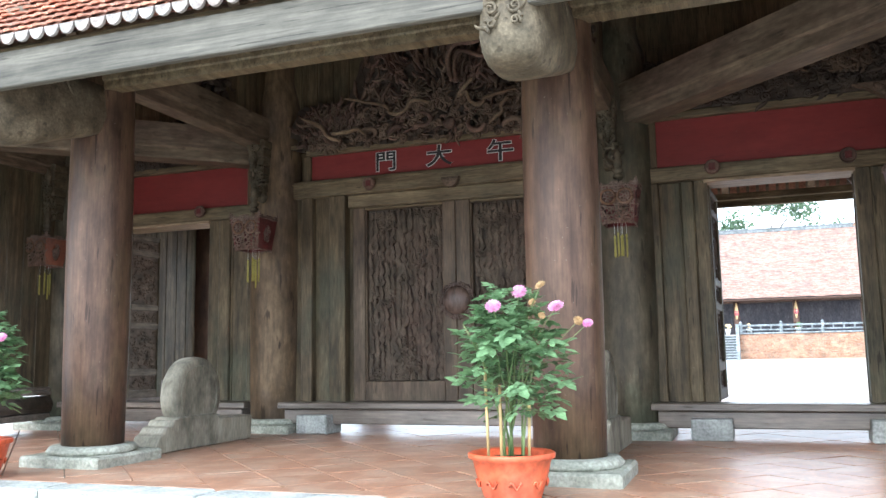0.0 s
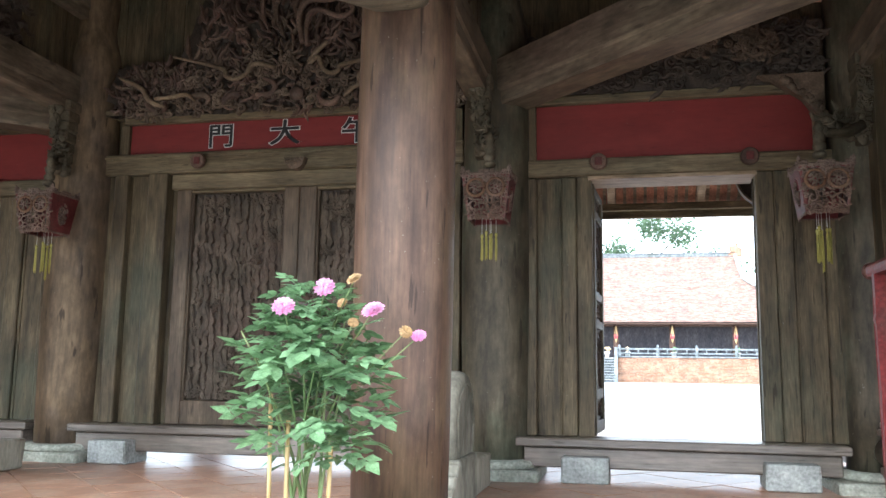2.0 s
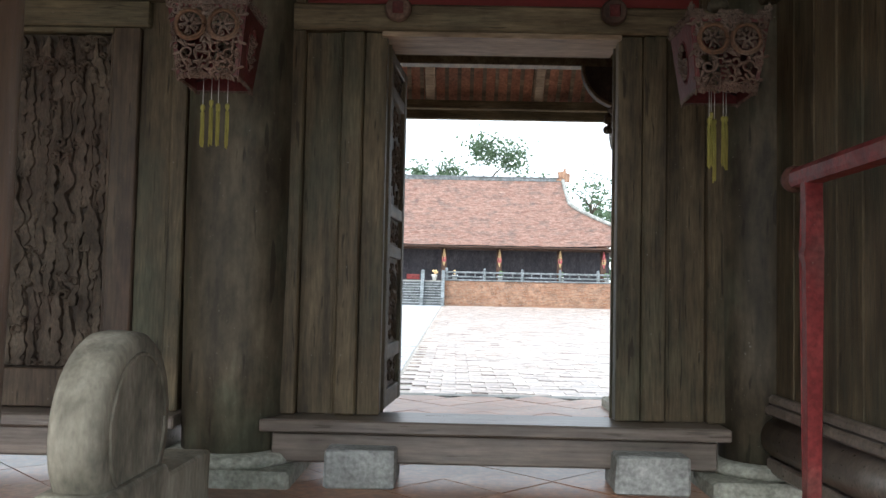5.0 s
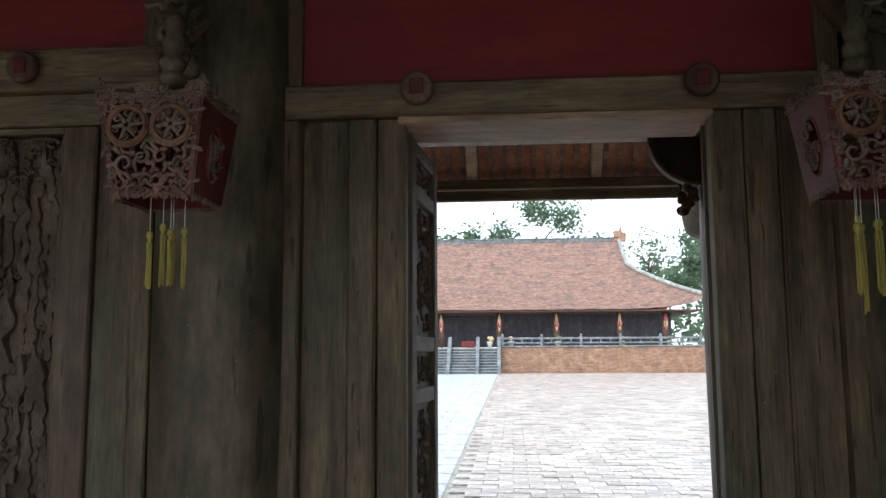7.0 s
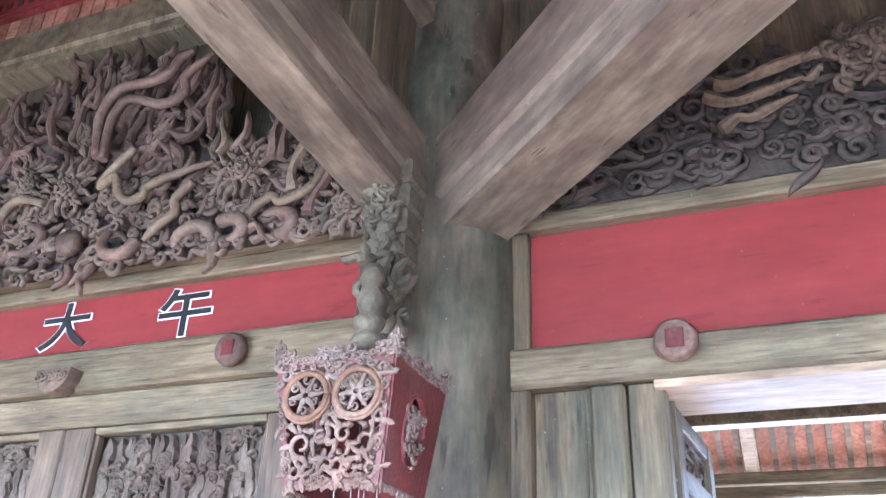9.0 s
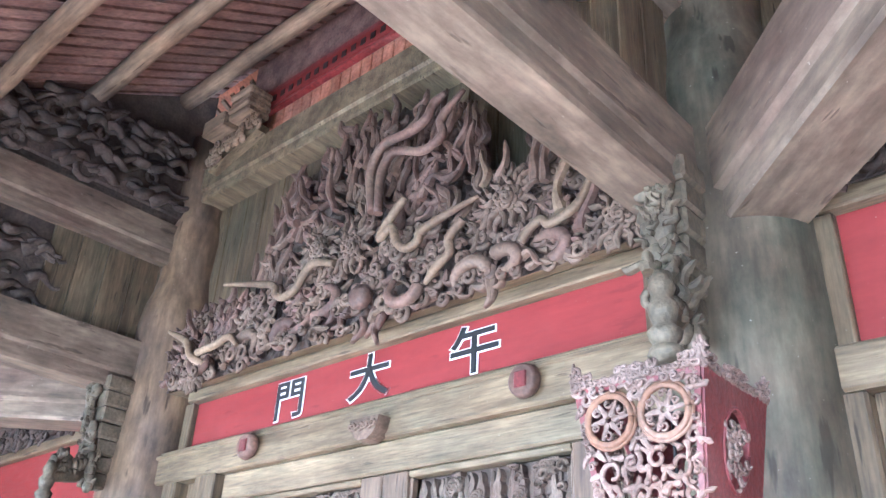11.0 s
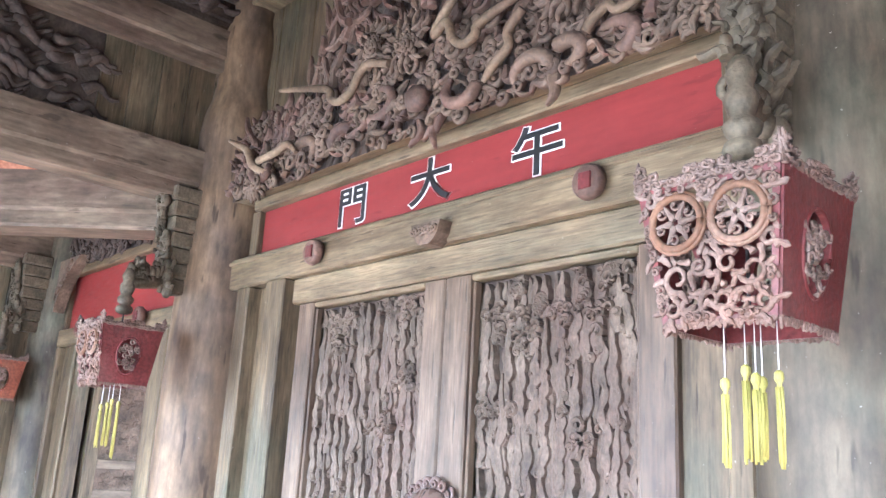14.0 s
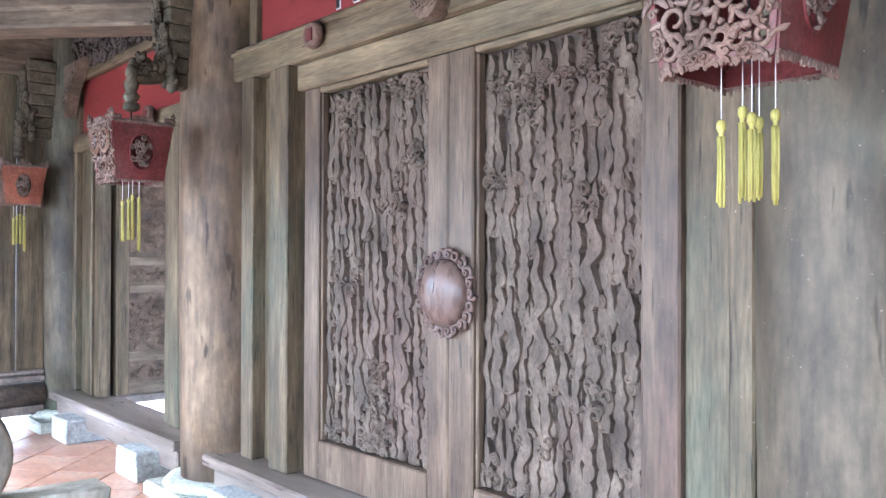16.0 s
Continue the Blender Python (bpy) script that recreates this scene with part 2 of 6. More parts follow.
PETAL = surface("pink_petal", (0.58, 0.2, 0.38), (0.72, 0.38, 0.55), (0.66, 0.42, 0.54), 0.5, (20, 20, 20), 30, 0.1, spread=0.12)
WITHER = surface("withered_petal", (0.26, 0.15, 0.06), (0.42, 0.28, 0.14), (0.36, 0.2, 0.12), 0.7, (20, 20, 20), 30, 0.2, spread=0.2)
POT = surface("orange_plastic_pot", (0.5, 0.09, 0.035), (0.56, 0.115, 0.05), (0.45, 0.1, 0.06), 0.4, (4, 4, 4), 30, 0.05)
SOIL = surface("potting_soil", (0.05, 0.04, 0.03), (0.1, 0.08, 0.055), None, 0.95, (20, 20, 20), 60, 0.8)
LACE = surface("faded_pink_lantern_lace", (0.1, 0.066, 0.049), (0.168, 0.12, 0.095), (0.125, 0.062, 0.038), 0.65, (12, 12, 12), 50, 0.3, spread=0.12)
ORANGE = surface("orange_lantern_lacquer", (0.15, 0.042, 0.02), (0.21, 0.068, 0.034), (0.12, 0.06, 0.035), 0.5, (9, 9, 9), 40, 0.3, patch=0.5)
RING = surface("ochre_lantern_ring", (0.105, 0.052, 0.027), (0.155, 0.082, 0.046), (0.16, 0.115, 0.088), 0.6, (10, 10, 10), 40, 0.2, patch=0.6)
TASSEL = surface("yellow_tassel_thread", (0.3, 0.26, 0.06), (0.4, 0.355, 0.105), None, 0.7, (60, 60, 3), 40, 0.3)
BOSS = surface("polished_boss_wood", (0.082, 0.052, 0.041), (0.12, 0.08, 0.062), (0.098, 0.062, 0.048), 0.3, (5, 5, 2), 30, 0.1)
BEIGE = surface("beige_bleached_wood", (0.075, 0.058, 0.037), (0.155, 0.122, 0.08), (0.1, 0.085, 0.058), 0.7, (5, 5, 5), 60, 0.6, blotch=1.5, crack=0.5)
FLAG_Y = plain("yellow_flag_cloth", (0.72, 0.52, 0.26), 0.8)
FLAG_R = plain("red_flag_cloth", (0.66, 0.16, 0.18), 0.8)
STEP = surface("wet_dark_step_stone", (0.07, 0.078, 0.08), (0.13, 0.14, 0.14), (0.2, 0.21, 0.2), 0.7, (3, 3, 3), 30, 0.4)
TREE = surface("far_leaves", (0.13, 0.19, 0.11), (0.2, 0.27, 0.17), (0.15, 0.2, 0.14), 0.6, (2, 2, 2), 30, 0.1, spread=0.2)
BARK = surface("tree_bark", (0.1, 0.08, 0.06), (0.17, 0.14, 0.11), None, 0.9, (3, 3, 1), 30, 0.5)


def lets_light_through(m, share):
    """Thin leaves and petals glow a little from the light behind them."""
    n, l = m.node_tree.nodes, m.node_tree.links
    bsdf, out = n["Principled BSDF"], n["Material Output"]
    tr, mix = n.new("ShaderNodeBsdfTranslucent"), n.new("ShaderNodeMixShader")
    l.new(bsdf.inputs["Base Color"].links[0].from_socket, tr.inputs["Color"])
    mix.inputs[0].default_value = share
    l.new(bsdf.outputs[0], mix.inputs[1])
    l.new(tr.outputs[0], mix.inputs[2])
    l.new(mix.outputs[0], out.inputs["Surface"])


for thin, share in ((TREE, 0.6), (LEAF, 0.35), (PETAL, 0.35)):
    lets_light_through(thin, share)


# ---- shapes ----
def box(bm, x0, x1, y0, y1, z0, z1, bevel=0.0):
    v = [bm.verts.new((x, y, z)) for z in (z0, z1) for y in (y0, y1) for x in (x0, x1)]
    fs = [bm.faces.new([v[i] for i in q]) for q in ((0, 2, 3, 1), (4, 5, 7, 6), (0, 1, 5, 4), (2, 6, 7, 3), (0, 4, 6, 2), (1, 3, 7, 5))]
    if bevel:
        es = list({e for f in fs for e in f.edges})
        bmesh.ops.bevel(bm, geom=es, offset=bevel, segments=1, affect="EDGES")
    return bm


def lathe(bm, profile, segs=24, cx=0.0, cy=0.0):
    """Rings (radius, z) round an upright axis, closed at both ends."""
    rings = [[bm.verts.new((cx + r * math.cos(2 * math.pi * i / segs), cy + r * math.sin(2 * math.pi * i / segs), z)) for i in range(segs)] for r, z in profile]
    for a, b in zip(rings, rings[1:]):
        for i in range(segs):
            f = bm.faces.new((a[i], a[(i + 1) % segs], b[(i + 1) % segs], b[i]))
            f.smooth = True
    bm.faces.new(rings[0][::-1])
    bm.faces.new(rings[-1])
    return bm


def tube(bm, pts, radii, segs=6):
    """A round rod along points with a radius at each; closed."""
    pts = [Vector(p) for p in pts]
    if not hasattr(radii, "__len__"):
        radii = [radii] * len(pts)
    rings = []
    side = None
    for i, p in enumerate(pts):
        d = (pts[min(i + 1, len(pts) - 1)] - pts[max(i - 1, 0)]).normalized()
        if side is None:
            side = d.cross(Vector((0, 0, 1)) if abs(d.z) < 0.9 else Vector((0, 1, 0))).normalized()
        side = (side - d * side.dot(d)).normalized()
        up = d.cross(side)
        rings.append([bm.verts.new(p + radii[i] * (math.cos(2 * math.pi * k / segs) * side + math.sin(2 * math.pi * k / segs) * up)) for k in range(segs)])
    for a, b in zip(rings, rings[1:]):
        for k in range(segs):
            f = bm.faces.new((a[k], a[(k + 1) % segs], b[(k + 1) % segs], b[k]))
            f.smooth = True
    bm.faces.new(rings[0][::-1])
    bm.faces.new(rings[-1])
    return bm


def ribbon(bm, pts, widths, y0, y1):
    """A carved strap in x and z: flat face at y0, flaring to the ground at y1."""
    rows = []
    for i, ((x, z), w) in enumerate(zip(pts, widths)):
        (xa, za), (xb, zb) = pts[max(i - 1, 0)], pts[min(i + 1, len(pts) - 1)]
        n = Vector((zb - za, 0, xa - xb))
        n = n.normalized() if n.length > 1e-6 else Vector((1, 0, 0))
        c = Vector((x, 0, z))
        rows.append([bm.verts.new((c + n * w * k + Vector((0, y, 0)))) for k, y in ((-1.04, y1), (-0.9, y0 + 0.006), (-0.1, y0 - 0.003), (0.8, y0 + 0.002), (1.0, y1))])
    for a, b in zip(rows, rows[1:]):
        for k in range(4):
            bm.faces.new((a[k], a[k + 1], b[k + 1], b[k]))
    for r in (rows[0], rows[-1]):
        bm.faces.new(r)


def prism(bm, outline, y0, y1):
    """An outline in x and z carried from y0 to y1."""
    a = [bm.verts.new((x, y0, z)) for x, z in outline]
    b = [bm.verts.new((x, y1, z)) for x, z in outline]
    bm.faces.new(a)
    bm.faces.new(b[::-1])
    n = len(outline)
    for i in range(n):
        bm.faces.new((a[(i + 1) % n], a[i], b[i], b[(i + 1) % n]))
    return bm


def mesh_of(name, bm, material):
    bmesh.ops.recalc_face_normals(bm, faces=bm.faces)
    me = bpy.data.meshes.new(name)
    bm.to_mesh(me)
    bm.free()
    for mt in material if type(material) in (list, tuple) else [material]:
        me.materials.append(mt)
    return me


def part(name, bm, material, parent, label=""):
    ob = new(name, mesh_of(name, bm, material))
    ob.parent = parent
    return tagged(ob, label)


def thing(name, at, label, category, group="", kind=""):
    ob = new(name)
    ob.location = at
    ob.empty_display_size = 0.1
    return tagged(ob, label, category, group, kind)


def solid(name, bm, material, label, category, at=(0, 0, 0), kind="", group=""):
    ob = new(name, mesh_of(name, bm, material))
    ob.location = at
    return tagged(ob, label, category, group, kind)


def B(*a):
    return box(bmesh.new(), *a)


# ---- the plan ----
COLS = (-8.15, -5.1, -1.14, 1.93)
YF, YW, YB = 5.78, 8.65, 11.55
EAVE_Y, EAVE_Z = 4.4, 3.03
YARD = -0.8

# ---- ground, platform, floor ----
def ground_z(y):
    if y < 9:
        return YARD
    return -0.3 + 0.5 * min(1, max(0, (y - 12) / 45))


bm = bmesh.new()
ys = [-400, -60, 0, 8.9, 9.1, 12, 20, 30, 40, 57, 80, 200, 900]
xs = [-500, -60, -12, 6, 60, 500]
gv = [[bm.verts.new((x, y, ground_z(y))) for x in xs] for y in ys]
for r in range(len(ys) - 1):
    for c in range(len(xs) - 1):
        bm.faces.new((gv[r][c], gv[r][c + 1], gv[r + 1][c + 1], gv[r + 1][c]))
solid("ground", bm, EARTH, "pale bare earth and old paving round the gate", "ground", kind="structure")
solid("platform", B(-9.2, 3.0, 4.62, 12.5, -0.9, -0.03, 0.01), STONE, "raised stone platform under the gate hall", "platform", kind="structure")
kerb = thing("kerb", (0, 4.52, 0), "worn grey stone kerb along the platform edge", "kerb", kind="structure")
for i in range(10):
    x = -9.2 + i * 1.22
    part("kerb_stone", B(x, x + 1.21, 0, 0.3, -0.3, 0.0, 0.012), STONE, kerb)
steps = thing("steps", (0.3, 3.6, 0), "plain stone steps up to the gate platform", "steps", kind="structure")
for i in range(4):
    part("step", B(-1.1, 1.1, 0.23 * i, 0.92, YARD - 0.05 + 0.165 * i, YARD + 0.16 * (i + 1), 0.012), STONE, steps)


# ---- columns ----
def column(x, y, top, r, base=0.39, wood=None):
    c = thing("column", (x, y, 0), "thick round polished brown wooden column on a square stone base", "column", "columns of the gate hall")
    bm = bmesh.new()
    prof = [(r * (0.95 + 0.07 * math.sin(math.pi * min(1, k / 8 * 1.15))), 0.14 + (min(top, 4.0) - 0.14) * k / 8) for k in range(9)]
    if top > 5:
        prof = prof[:-1] + [(r * q, z) for z, q in ((3.72, 0.97), (3.86, 0.9), (4.0, 0.76), (4.12, 0.68), (4.24, 0.72), (4.4, 0.76), (4.52, 0.7), (4.62, 0.6), (4.74, 0.66), (4.9, 0.68), (top, 0.64))]
    lathe(bm, prof, 40)
    part("shaft", bm, wood or COLUMN, c)
    bm = B(-base, base, -base, base, -0.02, 0.085, 0.018)
    part("plinth", bm, STONE_G, c, "mossy square stone plinth")
    bm = bmesh.new()
    lathe(bm, [(r + 0.08, 0.085), (r + 0.1, 0.11), (r + 0.07, 0.145), (r - 0.01, 0.15)], 32)
    part("ring", bm, STONE_G, c, "rounded stone collar")
    return c


for x in COLS:
    column(x + 0.08, YF, 4.0, 0.255)
    column(x + {COLS[1]: 0.06, COLS[2]: 0.13}.get(x, 0), YW, 5.3 if x in COLS[1:3] else 4.2, 0.29 if x in COLS[1:3] else 0.255, wood=COLUMN_T if x == COLS[1] else COLUMN_G)
    column(x, YB, 4.0, 0.225, 0.33)


# ---- door walls ----
def stone_block(x0, x1):
    bm = B(x0, x1, -0.2, 0.16, 0, 0.2, 0.012)
    for v in bm.verts:
        v.co += Vector((random.uniform(-1, 1), random.uniform(-1, 1), random.uniform(-0.5, 0.5))) * 0.006
    return solid("stone_block", bm, STONE, "rough grey stone block propping up the door sill", "stone block", (0, 8.5, 0), group="blocks under the sills")


def red_panel(w, x0, x1, z0, z1):
    part("red_panel", B(x0, x1, 0.0, 0.05, z0, z1), RED, w, "plain red lacquered board")
    part("upper_rail", B(x0 - 0.05, x1 + 0.05, -0.06, 0.1, z1 + 0.002, z1 + 0.075, 0.008), WOOD_X, w)
    part("end_post", B(x0 - 0.09, x0, -0.04, 0.1, z0, z1, 0.006), WOOD_V, w)
    part("end_post", B(x1, x1 + 0.09, -0.04, 0.1, z0, z1, 0.006), WOOD_V, w)


def sill(w, x0, x1):
    part("sill_plank", B(x0, x1, -0.24, 0.14, 0.262, 0.33, 0.01), SILL, w, "dark worn sill plank")
    part("sill_beam", B(x0 + 0.06, x1 - 0.06, -0.19, 0.1, 0.1, 0.26, 0.012), SILL, w, "dark sill beam")


def knob(w, x, z):
    bm = bmesh.new()
    lathe(bm, [(0.03, 0), (0.062, 0.0), (0.074, 0.02), (0.07, 0.045), (0.06, 0.055)], 24)
    bmesh.ops.rotate(bm, verts=bm.verts, matrix=Matrix.Rotation(radians(90), 3, "X"))
    bmesh.ops.translate(bm, verts=bm.verts, vec=(x, -0.1, z))
    k = part("door_stud", bm, CLOUD, w, "round carved wooden stud with a square seal")
    part("seal", B(x - 0.03, x + 0.03, -0.163, -0.15, z - 0.034, z + 0.034, 0.004), RED_DULL, k)


def scroll_panel(w, x0, x1, z0, z1, y, seed):
    """A board carved in two layers with rising, scalloped strands, hooked ends and knots of cloud."""
    rnd = random.Random(seed)
    # ground board toned dark to paint the shadow gaps between the strands
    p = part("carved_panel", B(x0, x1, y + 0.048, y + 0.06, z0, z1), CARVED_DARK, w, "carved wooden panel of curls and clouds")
    bm = bmesh.new()

    def inside(a, b):
        return min(max(a, x0 + 0.012), x1 - 0.012), min(max(b, z0 + 0.012), z1 - 0.012)

    def hook(hx, hz, r0, wide, side, deep=0.0, turns=13):
        s0 = math.pi if side > 0 else 0.0
        pts = [inside(hx + side * r0 + r0 * (1 - k / (turns + 3)) * math.cos(s0 - side * k * 0.5), hz + r0 * (1 - k / (turns + 3)) * math.sin(s0 - side * k * 0.5)) for k in range(turns)]
        ribbon(bm, pts, [wide * (1 - 0.03 * k) for k in range(turns)], y + deep + rnd.random() * 0.005, y + 0.049)

    def strand(xc, za, zt, half, amp, length, deep):
        ph, m = rnd.uniform(0, 6.3), int((zt - za) / 0.012) + 6
        spike, lean = rnd.uniform(0.15, 0.55), rnd.uniform(-0.025, 0.025)
        pts, wid = [], []
        for k in range(m + 1):
            f, zz = k / m, za + (zt - za) * k / m
            calm = 1 if f < 1 - spike else max(0, (1 - f) / spike)
            q = 6.283 * zz / length + ph
            pts.append(inside(xc + lean * f + amp * calm * math.sin(q), zz))
            wid.append(half * (0.66 + 0.44 * calm * abs(math.sin(q + 0.7))) * (0.12 + 0.88 * calm ** 0.6) * min(1, 0.6 + 4 * f))
        ribbon(bm, pts, wid, y + deep, y + 0.049)
        hook(pts[0][0], za + 0.012, rnd.uniform(0.014, 0.026), half * 0.5, rnd.choice((-1, 1)), deep)

    for gap, half, deep, short, tall in ((0.062, 0.031, 0.026, 0.3, 0.7), (0.07, 0.029, 0.008, 0.16, 0.5)):
        n = max(4, round((x1 - x0) / gap))
        sp = (x1 - x0) / n
        for j in range(n):
            z = z0 - rnd.uniform(0, 0.25)
            while z < z1 - 0.06:
                zt, za = min(z + rnd.uniform(short, tall), z1 - 0.012), max(z, z0 + 0.01)
                if zt - za > 0.08:
                    strand(x0 + (j + 0.5 + rnd.uniform(-0.2, 0.2)) * sp, za, zt, half * rnd.uniform(0.75, 1.2), rnd.uniform(0.003, 0.011), rnd.uniform(0.1, 0.19), deep + rnd.random() * 0.008)
                z = zt - rnd.uniform(0.0, 0.08)
    # broad winding bodies
    for _ in range(5):
        xc, za = rnd.uniform(x0 + 0.12, x1 - 0.12), rnd.uniform(z0 + 0.05, z1 - 0.75)
        strand(xc, za, za + rnd.uniform(0.35, 0.6), rnd.uniform(0.03, 0.038), rnd.uniform(0.018, 0.028), rnd.uniform(0.2, 0.28), -0.002)
    # knots of cloud, closer along the top and the foot
    spots = [(rnd.uniform(x0 + 0.1, x1 - 0.1), rnd.uniform(z0 + 0.1, z1 - 0.1)) for _ in range(7)]
    spots += [(x0 + 0.06 + (x1 - x0 - 0.12) * k / 7, rnd.choice((z0 + 0.07, z1 - 0.06, z1 - 0.16))) for k in range(8)]
    for cx, cz in spots:
        for k in range(rnd.randint(6, 11)):
            hook(cx + rnd.gauss(0, 0.045), cz + rnd.gauss(0, 0.04), rnd.uniform(0.016, 0.034), rnd.uniform(0.008, 0.014), rnd.choice((-1, 1)), -0.002)
    tagged(part("carving", bm, DOOR_CARVED, p, "curling carved relief"), kind="stuff")
    return p


def leaf(x0, y0, width, z0, z1, seed):
    """A door leaf opened back against its hinge, standing along y."""
    d = thing("door_1", (x0, y0, 0), "open carved wooden door leaf swung back on its hinge", "door", kind="structure")
    t = 0.046
    d.rotation_euler = (0, 0, radians(-4.5))
    part("stile", B(-t, t, 0, 0.09, z0, z1, 0.006), WOOD_V, d)
    part("stile", B(-t, t, width - 0.09, width, z0, z1, 0.006), WOOD_V, d)
    h = z1 - z0
    for a, b in ((0.0, 0.05), (0.135, 0.175), (0.42, 0.455), (0.535, 0.57), (0.87, 0.905), (0.97, 1.0)):
        part("rail", B(-t + 0.003, t - 0.003, 0.09, width - 0.09, z0 + h * a, z0 + h * b, 0.005), WOOD_Y, d)
    for i, (a, b) in enumerate(((0.05, 0.135), (0.175, 0.42), (0.455, 0.535), (0.57, 0.87), (0.905, 0.97))):
        p = part("panel", B(-0.02, 0.02, 0.09, width - 0.09, z0 + h * a, z0 + h * b), CARVED, d)
        rnd, bm = random.Random(seed + i), bmesh.new()
        for _ in range(int(420 * (b - a))):
            py, pz = rnd.uniform(0.12, width - 0.12), rnd.uniform(z0 + h * a + 0.03, z0 + h * b - 0.03)
            s0, r0, tr = rnd.uniform(0, 6.3), rnd.uniform(0.012, 0.03), rnd.choice((-1, 1))
            for sx in (-0.024, 0.024):
                tube(bm, [(sx, py + r0 * (1 - k / 10) * math.cos(s0 + tr * k * 0.8), pz + r0 * (1 - k / 10) * math.sin(s0 + tr * k * 0.8)) for k in range(7)], [0.008 - 0.0006 * k for k in range(7)], 4)
        tagged(part("carving", bm, CARVED, p), kind="stuff")
    return d


def side_bay(name, ca, cb, a, b, mid, half, label):
    """A side bay with an open doorway; ca and cb are the centres of its columns, a and b their near faces."""
    o0, o1 = mid - half, mid + half
    w = thing(name, (0, YW, 0), label, "wall", kind="structure")
    sill(w, a - 0.1, b + 0.02)
    part("lintel", B(a - 0.1, b + 0.1, -0.07, 0.12, 2.482, 2.635, 0.012), WOOD_X, w)
    red_panel(w, a + 0.05, b - 0.1, 2.637, 3.12)
    for s, e in ((a, o0), (b, o1)):
        def upright(kind, f0, f1, y0, y1, soft):
            xa, xb = s + (e - s) * f0, s + (e - s) * f1
            part(kind, B(min(xa, xb) + 0.001, max(xa, xb) - 0.001, y0, y1, 0.332, 2.48, soft), WOOD_V, w)
        upright("post", -0.15, 0.11, -0.07, 0.1, 0.01)
        upright("plank", 0.11, 0.5, -0.01, 0.04, 0.004)
        upright("post", 0.5, 0.74, -0.06, 0.09, 0.012)
        upright("bead", 0.46, 0.5, -0.025, 0.0, 0.004)
        upright("door_jamb", 0.74, 0.985, -0.03, 0.06, 0.006)
    knob(w, mid - 0.59, 2.585)
    knob(w, mid + 0.605, 2.585)
    part("upper_boards", B(ca, cb, 0.13, 0.16, 2.47, 3.95), WOOD_V, w)
    for x0, x1, top in (((ca, ca + 1.45, 4.95), (ca + 1.452, ca + 2.4, 4.4)) if ca > -3 else ((cb - 1.45, cb, 4.95), (cb - 2.4, cb - 1.452, 4.4))):
        part("upper_boards", B(x0, x1, 0.13, 0.16, 3.952, top), WOOD_V, w)
    part("back_board", B(ca, o0 + 0.004, 0.102, 0.12, 0.33, 2.468), WOOD_V, w)
    part("back_board", B(o1 + 0.004, cb, 0.102, 0.12, 0.33, 2.468), WOOD_V, w)
    stone_block(mid - 0.9, mid - 0.53)
    stone_block(mid + 0.6, mid + 0.98)
    # the bright underside lit from the yard is partly in this board's colour
    part("soffit", B(o0 - 0.04, o1 + 0.02, -0.065, 0.3, 2.45, 2.48, 0.004), SOFFIT, w, "pale unweathered board under the lintel, yard light put into its tone")
    leaf(o0 - 0.04, YW + 0.122, 0.66, 0.34, 2.44, 11)
    return w


wall_r = side_bay("wall_east", COLS[2], COLS[3], -0.715, 1.66, 0.452, 0.642, "weathered wooden wall with an open doorway and red board")
wall_l = side_bay("wall_west", COLS[0], COLS[1], COLS[0] + 0.25, COLS[1] - 0.22, -6.625, 0.665, "weathered wooden wall with an open doorway and red board")

# middle bay
wc = thing("wall_centre", (0, YW, 0), "weathered wooden gate wall with closed carved doors", "wall", kind="structure")
CA, CB = COLS[1] + 0.25, COLS[2] - 0.15
sill(wc, CA - 0.02, CB + 0.02)
stone_block(-4.57, -4.2)
stone_block(-1.85, -1.48)
part("lintel", B(CA, CB, -0.09, 0.12, 2.64, 2.838, 0.012), WOOD_X, wc)
part("moulding", B(CA + 0.02, CB - 0.02, -0.105, -0.09, 2.79, 2.815, 0.005), WOOD_X, wc)
part("back_board", B(COLS[1], COLS[2], 0.125, 0.15, 0.33, 4.7), WOOD_V, wc)
part("door_head", B(-4.09, -1.55, -0.045, 0.1, 2.49, 2.638, 0.01), WOOD_X, wc)
red_panel(wc, -4.57, -1.4, 2.84, 3.14)
part("upper_rail", B(CA, CB, -0.12, 0.1, 3.217, 3.27, 0.01), WOOD_X, wc)
for x in (-3.785, -1.912):
    knob(wc, x, 2.735)
for x0, x1, y0 in ((-4.85, -4.66, -0.02), (-4.658, -4.52, -0.09), (-4.3, -4.1, -0.1), (-1.405, -1.315, -0.06)):
    part("post", B(x0, x1, y0, 0.1, 0.332, 2.638, 0.008), WOOD_V, wc)
part("plank", B(-4.518, -4.302, 0.0, 0.05, 0.332, 2.638), WOOD_V, wc)
part("plank", B(-4.098, -4.034, 0.02, 0.06, 0.332, 2.638), WOOD_V, wc)
part("plank", B(-1.6, -1.407, 0.0, 0.05, 0.332, 2.638), WOOD_V, wc)


